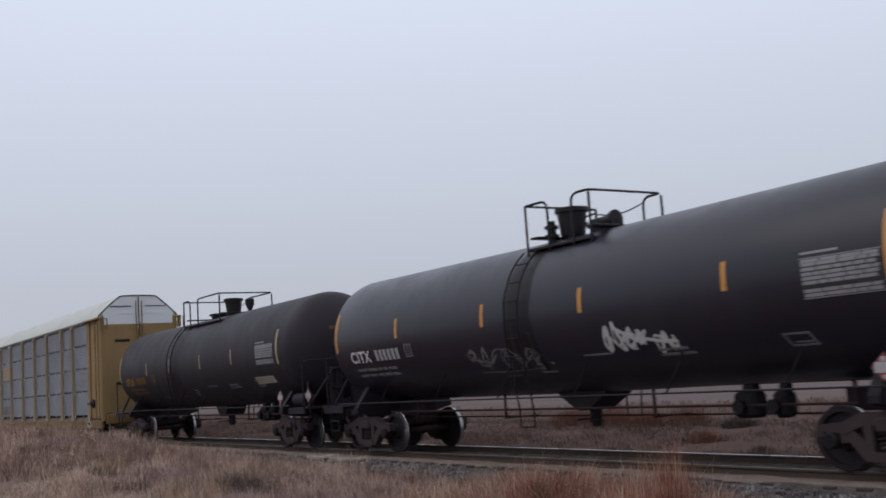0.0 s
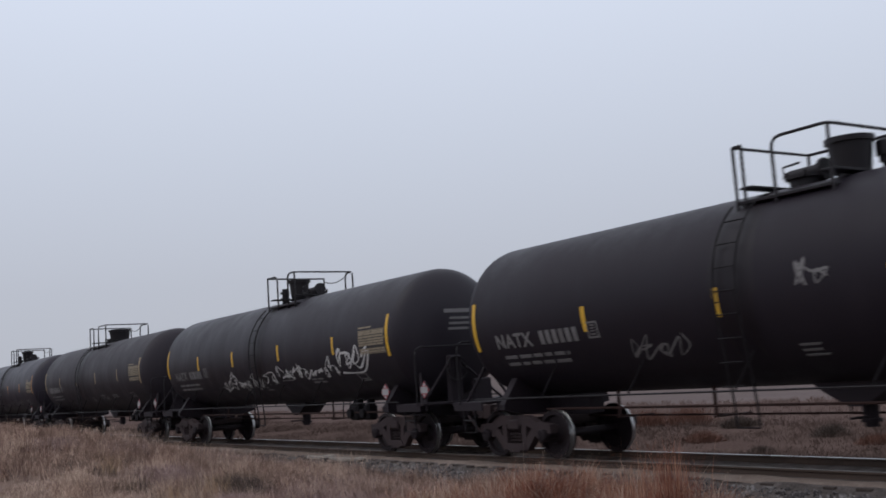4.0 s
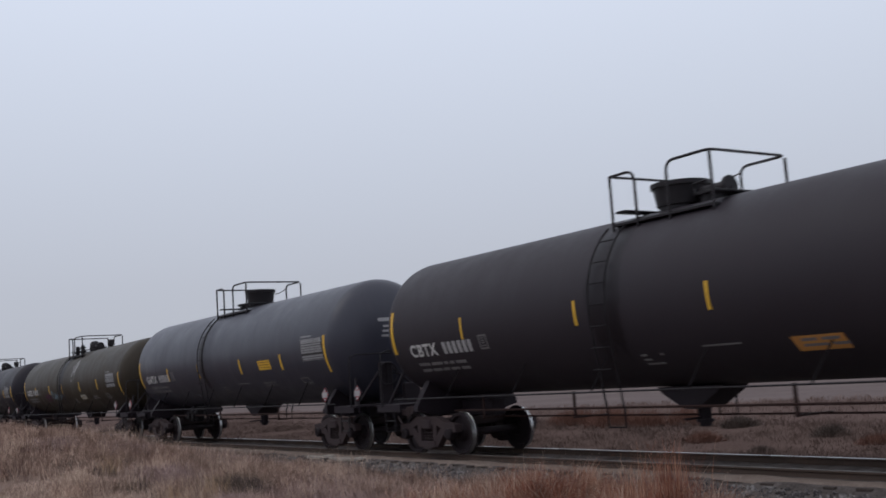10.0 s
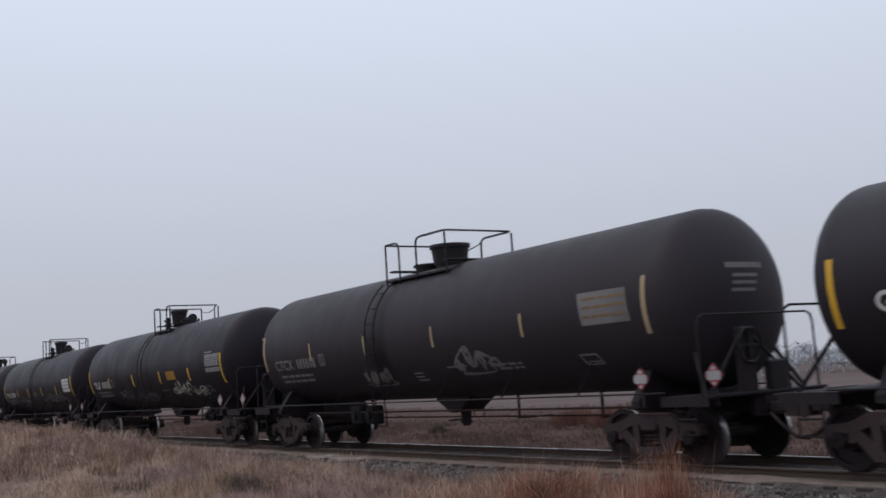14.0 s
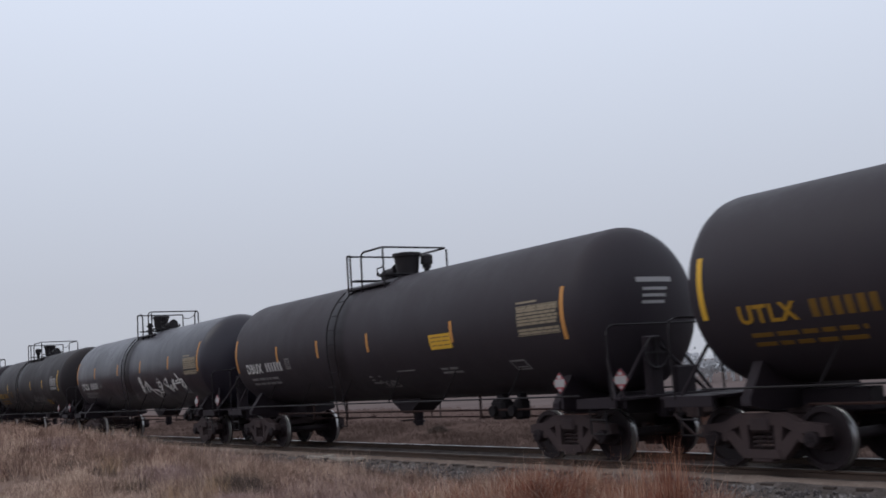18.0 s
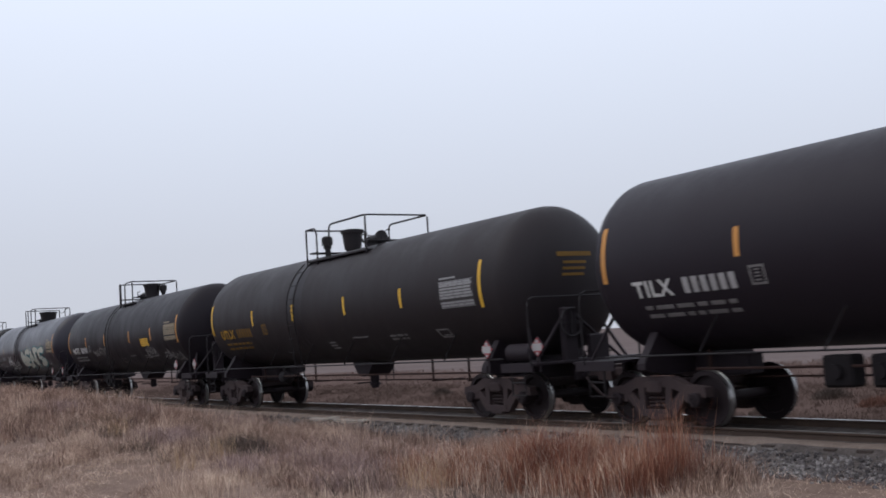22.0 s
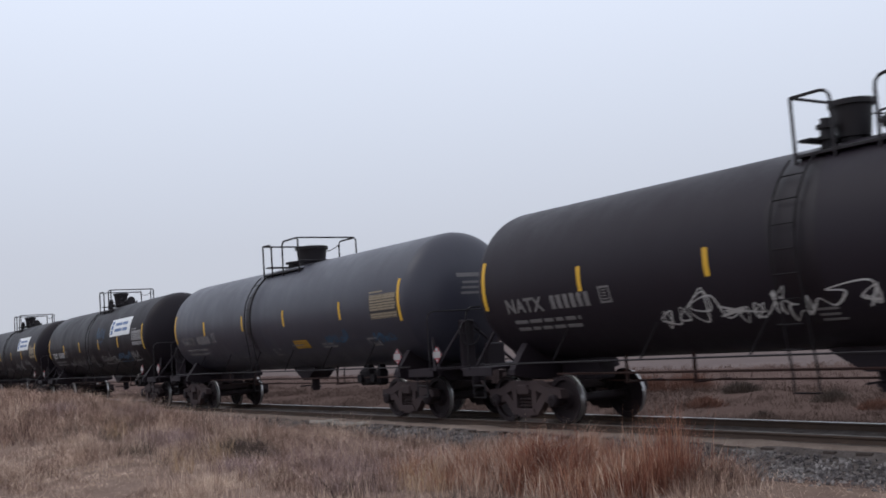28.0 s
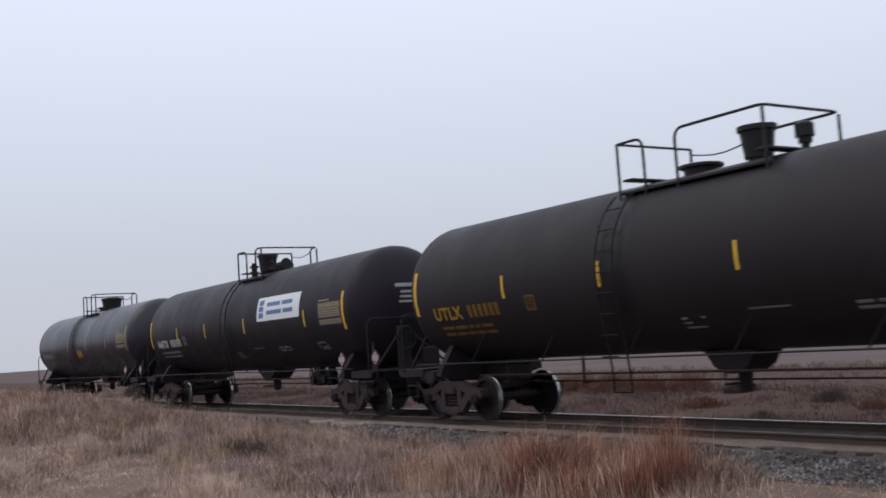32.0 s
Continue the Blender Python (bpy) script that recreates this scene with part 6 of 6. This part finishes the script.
# ---- the train, front to rear ----
S15 = 15.07
BLACK, DULL = "black tank car with yellow reflective strips", "dull black tank car with faded strips"
W, D_ = M_WHITE, M_DIM
STD = (2.88, 5.8, 8.95, 12.15)
UT = (3.2, 5.95, 8.95, 11.65)
CARS = (
    (-22.7, S15, 1.51, 4.2, "slate", "CITX", "w", ("mirror", 7.1, 8.95), ("o", (2.87, 6.18, 9.12, 12.36), 2.82), "blue-black tank car with orange strips and white graffiti", (("tag", 5.4, 7.5, 1.7, 0.5, 0.05, D_), ("tag", 9.5, 11.2, 1.8, 0.5, 0.10, W))),
    (-41.0, S15, 1.51, 4.2, "soot", "UTLX", "y", ("long", 5.9, 9.25), ("c", (3.3, 5.8, 8.78, 11.44), 2.67), "dull black tank car with yellow letters", (("plate", 12.85, 14.1, 1.72, 1.95, M_CREAM),)),
    (-88.2, S15, 1.51, 4.2, "deep", "NATX", "d", ("plain", 6.4, 8.1), ("y", (3.29, 6.28, 9.2, 12.2), 2.5), BLACK, (("tag", 4.1, 5.5, 1.6, 0.5, 0.05, D_), ("tag", 7.6, 8.2, 2.6, 0.4, 0.06, D_))),
    (-106.68, S15, 1.51, 4.2, "coal", "NATX", "d", ("mirror", 7.4, 9.2), ("y", (2.94, 5.83, 9.11, 12.37), 2.62), "black tank car with white graffiti along its side", (("tag", 4.4, 8.2, 1.6, 0.65, 0.05, W), ("tag", 8.7, 12.3, 1.85, 0.45, 0.05, W), ("tag", 12.4, 13.6, 2.0, 0.6, 0.09, W))),
    (-125.0, S15, 1.51, 4.2, "soot", "", "d", ("wide", 6.2, 8.7), ("c", STD, 2.6), DULL, (("tag", 9.0, 10.0, 1.5, 0.4, 0.05, D_),)),
    (-143.25, S15, 1.51, 4.2, "black", "NATX", "d", ("mirror", 7.2, 9.0), ("o", (2.77, 5.68, 8.99, 12.01), 2.61), "black tank car with orange strips", (("tag", 3.5, 4.4, 1.95, 0.4, 0.05, D_), ("tag", 10.6, 11.8, 1.6, 0.35, 0.05, D_), ("tag", 12.8, 13.6, 1.7, 0.35, 0.05, D_))),
    (-161.7, S15, 1.51, 4.2, "slate", "CITX", "w", ("plain", 6.4, 8.25), ("os", (2.92, 5.70, 8.80, 12.12), 2.8), "blue-black tank car with grey graffiti", (("tag", 3.5, 6.0, 1.8, 0.4, 0.05, D_),)),
    (-179.9, S15, 1.51, 4.2, "slate", "CTCX", "w", ("plain", 6.24, 8.02), ("y", STD, 2.82), "blue-black tank car with white graffiti by its number", (("word", "LEWD", 2.55, 1.62, 0.38, 0.05, M_GREY_INK), ("word", "ANKH", 4.35, 1.78, 0.46, 0.06, M_GREY_INK), ("word", "03", 6.15, 1.85, 0.26, 0.05, M_GREY_INK), ("tag", 7.1, 8.4, 2.5, 0.5, 0.07, M_RUST), ("tag", 10.2, 12.3, 1.7, 0.45, 0.08, M_BLUE))),
    (-198.45, S15, 1.53, 4.30, "soot", "CBTX", "w", ("fore", 6.8, 9.1), ("ys", (2.74, 6.26, 9.31, 12.45), 2.62), DULL, (("plate", 10.55, 11.4, 1.58, 1.85, M_STRIPE_ORANGE),)),
    (-216.8, S15, 1.56, 4.3, "grey", "GATX", "w", ("wide", 6.38, 8.8), ("y", (3.04, 6.0, 9.48, 12.35), 2.36), "blue-grey tank car with a yellow label", (("plate", 10.83, 11.65, 2.2, 2.47, M_STRIPE),)),
    (-237.37, 17.3, 1.42, 3.99, "brown", "GATX", "w", ("valves", 7.7, 10.1), ("y", (2.6, 5.5, 8.05, 11.2, 14.05), 2.3), "oily brown tank car with coloured graffiti", (("tag", 4.4, 5.4, 1.85, 0.4, 0.09, M_PINK), ("tag", 5.7, 6.9, 1.8, 0.5, 0.12, M_PALEBLUE), ("tag", 7.0, 7.5, 1.85, 0.3, 0.07, M_PALEBLUE), ("tag", 9.75, 10.25, 2.72, 0.50, 0.040, M_GREY_INK), ("tag", 9.8, 10.3, 3.12, 0.45, 0.040, M_GREY_INK), ("plate", 10.95, 11.75, 1.69, 1.91, M_CREAM))),
    (-258.5, 17.45, 1.42, 3.99, "coal", "GATX", "w", ("valves", 7.52, 9.9), ("y", (2.55, 4.96, 7.21, 10.06, 12.95, 15.32), 2.33), "long black tank car with bright yellow strips", (("tag", 15.8, 16.6, 2.86, 0.16, 0.10, M_PANEL),)),
    (-276.95, S15, 1.51, 4.2, "soot", "CTCX", "d", ("wide", 6.05, 8.6), ("c", (2.88, 5.75, 8.69, 11.79), 2.53), DULL, (("plate", 13.5, 14.7, 2.38, 2.95, M_DIM), ("tag", 9.2, 10.4, 1.7, 0.5, 0.12, D_), ("tag", 5.2, 6.4, 1.5, 0.4, 0.1, D_))),
    (-295.3, S15, 1.53, 4.24, "deep", "TILX", "w", ("mirror", 7.1, 8.85), ("y", (2.79, 5.96, 9.12, 12.1), 2.32), "black tank car with scratched graffiti", (("tag", 3.6, 4.9, 1.45, 0.5, 0.05, D_), ("tag", 5.8, 7.5, 1.45, 0.4, 0.05, D_), ("plate", 9.88, 10.75, 2.2, 2.5, M_YELLOW_LETTER), ("tag", 9.9, 13.0, 1.45, 0.6, 0.07, M_CREAM))),
    (-313.7, S15, 1.52, 4.23, "deep", "TILX", "w", ("mirror", 7.2, 8.95), ("y", (3.5, 6.06, 9.07, 12.05), 2.28), "black tank car with a white panel and graffiti", (("tag", 3.5, 6.0, 1.65, 0.45, 0.05, D_), ("tag", 6.7, 8.0, 2.0, 0.35, 0.05, D_), ("plate", 13.5, 14.7, 2.15, 2.75, M_WHITE), ("tag", 9.6, 13.2, 1.8, 0.35, 0.05, D_))),
    (-332.1, S15, 1.51, 4.24, "soot", "UTLX", "y", ("long", 6.1, 9.2), ("y", (3.34, 6.07, 9.11, 11.69), 2.64), "dull black tank car with yellow letters and a long top platform", ()),
    (-350.38, S15, 1.51, 4.2, "soot", "DBUX", "w", ("plain", 6.15, 7.95), ("o", (2.88, 5.33, 7.95, 11.49), 2.58), "dull black tank car with orange strips and a yellow label", (("plate", 10.65, 11.45, 2.25, 2.57, M_STRIPE), ("tag", 7.7, 8.5, 1.4, 0.25, 0.05, D_))),
    (-368.75, S15, 1.51, 4.2, "slate", "CTCX", "w", ("mirror", 7.05, 8.8), ("o", (2.82, 6.12, 9.03, 12.17), 2.8), "blue-black tank car with large white graffiti", (("tag", 8.5, 10.9, 1.65, 0.85, 0.10, W), ("tag", 11.3, 13.0, 1.75, 0.75, 0.10, W))),
    (-387.3, S15, 1.51, 4.24, "dull", "UTLX", "y", ("longm", 5.9, 9.1), ("y", (3.14, 5.85, 8.91, 11.56), 2.64), "dull black tank car with yellow letters and grey graffiti", (("tag", 3.8, 4.9, 1.68, 0.25, 0.04, D_), ("tag", 9.0, 11.4, 1.62, 0.45, 0.06, D_), ("tag", 11.6, 12.2, 1.6, 0.25, 0.05, M_YELLOW_LETTER))),
    (-405.7, S15, 1.53, 4.25, "deep", "TILX", "w", ("plain", 6.2, 8.02), ("o", (2.90, 5.66, 8.77, 11.98), 2.82), "black tank car with orange strips", ()),
    (-424.1, S15, 1.51, 4.24, "dull", "UTLX", "y", ("longm", 5.92, 9.25), ("y", (3.24, 5.98, 8.95, 11.66), 2.66), "dull black tank car with yellow letters and a long top platform", ()),
    (-442.62, S15, 1.51, 4.2, "pitch", "NATX", "w", ("plain", 6.55, 8.3), ("o", (3.01, 5.97, 9.49, 12.16), 2.6), "black tank car with a yellow label and grey graffiti", (("plate", 10.9, 11.8, 2.18, 2.48, M_STRIPE), ("tag", 3.9, 6.0, 1.95, 0.35, 0.06, D_), ("tag", 11.1, 12.2, 1.8, 0.35, 0.08, D_), ("tag", 12.9, 14.6, 1.5, 0.5, 0.09, D_))),
    (-461.07, S15, 1.51, 4.2, "slate", "CITX", "d", ("wide", 6.36, 8.8), ("p", (2.75, 5.77, 9.22, 12.41), 2.65), "blue-black tank car with a large cream block-letter graffiti", (("tag", 3.5, 6.0, 1.7, 0.55, 0.08, W), ("fat", 7.7, 12.9, 1.66, 0.85, M_CREAM, M_TEAL))),
    (-479.5, S15, 1.54, 4.31, "gloss", "WNSX", "w", ("wide", 6.3, 8.95), ("ys", (3.12, 6.12, 9.17, 12.16), 2.61), "glossy black tank car with a yellow label", (("plate", 11.13, 12.0, 2.17, 2.42, M_STRIPE),)),
    (-497.9, S15, 1.51, 4.2, "slate", "NATX", "d", ("plain", 6.4, 8.2), ("y", (3.04, 5.85, 8.94, 12.23), 2.83), "blue-black tank car with yellow strips", ()),
    (-516.3, S15, 1.51, 4.2, "deep", "NATX", "d", ("mirror", 7.15, 8.9), ("y", STD, 2.62), "black tank car with white graffiti along its side", (("tag", 4.4, 8.2, 1.6, 0.65, 0.05, W), ("tag", 8.7, 10.8, 1.75, 0.5, 0.05, W), ("tag", 11.4, 12.8, 1.8, 0.5, 0.07, W))),
    (-534.62, S15, 1.51, 4.2, "grey", "GATX", "d", ("wide", 6.45, 8.85), ("y", (2.79, 5.95, 8.86, 12.18), 2.62), "blue-grey tank car with a faded yellow label", (("plate", 9.1, 9.95, 1.7, 1.96, M_YELLOW_LETTER), ("tag", 11.0, 12.0, 1.8, 0.35, 0.06, M_BLUE), ("tag", 13.4, 14.4, 1.7, 0.4, 0.07, M_BLUE))),
    (-553.45, S15, 1.51, 4.2, "pitch", "TILX", "w", ("mirror", 7.35, 9.1), ("y", (2.91, 5.77, 8.94, 11.79), 2.53), "black tank car with a white company sign and graffiti", (("sign", 10.75, 13.5, 2.78, 3.5), ("tag", 3.2, 5.3, 1.65, 0.4, 0.05, D_), ("tag", 5.5, 7.7, 1.68, 0.4, 0.05, D_), ("tag", 8.8, 10.8, 1.7, 0.4, 0.07, D_), ("tag", 11.2, 12.8, 1.75, 0.4, 0.08, M_BLUE), ("tag", 13.0, 14.0, 1.75, 0.4, 0.07, D_), ("tag", 8.6, 9.6, 2.75, 0.5, 0.06, M_BLUE))),
    (-571.9, S15, 1.51, 4.2, "pitch", "TILX", "w", ("mirror", 7.2, 9.0), ("y", (2.74, 5.65, 8.88, 11.68), 2.54), "black tank car with a white company sign and grey graffiti", (("sign", 10.7, 13.45, 2.78, 3.5), ("tag", 3.5, 4.8, 1.75, 0.3, 0.05, D_), ("tag", 6.1, 7.4, 1.58, 0.35, 0.06, D_), ("tag", 9.5, 10.9, 1.75, 0.45, 0.07, D_), ("tag", 12.0, 13.2, 1.85, 0.4, 0.08, D_))),
    (-590.25, S15, 1.51, 4.24, "dull", "UTLX", "y", ("long", 6.05, 9.2), ("ys", UT, 2.66), "dull black tank car with yellow letters and a long top platform", ()),
    (-608.7, S15, 1.51, 4.2, "deep", "NATX", "w", ("mirror", 7.2, 9.0), ("ys", (2.84, 5.5, 8.75, 12.85), 2.55), "black tank car with a white company sign", (("sign", 9.8, 12.6, 2.62, 3.3),)),
    (-627.0, S15, 1.51, 4.2, "slate", "", "d", ("wide", 6.7, 8.8), ("c", STD, 2.6), "dull black tank car at the end of the train", (("plate", 7.4, 8.2, 2.1, 2.4, M_YELLOW_LETTER),)),
)
autorack(-43.2)
for spec in CARS:
    tank_car(*spec)


def motions():
    """The whole train runs along the straight track at one speed; its wheels turn as they roll past."""
    for car, x in TRAIN:
        walk(car, [(t, pose(x + SPEED * t, 0, 0)) for t in (0, 8, 16, 24, 32)])
    start = {car: x for car, x in TRAIN}
    per = SPEED / FPS / WHEEL_R
    for w, car, tx, ax in SPINNING:
        first = (-48 - start[car] - tx) / SPEED
        last = (1 - start[car] - tx) / SPEED
        a, b = max(0, math.ceil(first * FPS)), min(int(32 * FPS), math.floor(last * FPS))
        if b <= a:
            continue
        rows = []
        if a > 0:
            rows.append((0, pose(ax, 0, WHEEL_R)))
        for k in range(a, b + 1):
            rows.append((k / FPS, pose(ax, 0, WHEEL_R, 0, math.degrees((k - a) * per) % 360, 0)))
        if b < 32 * FPS:
            rows.append((32, rows[-1][1]))
        walk(w, rows)


motions()
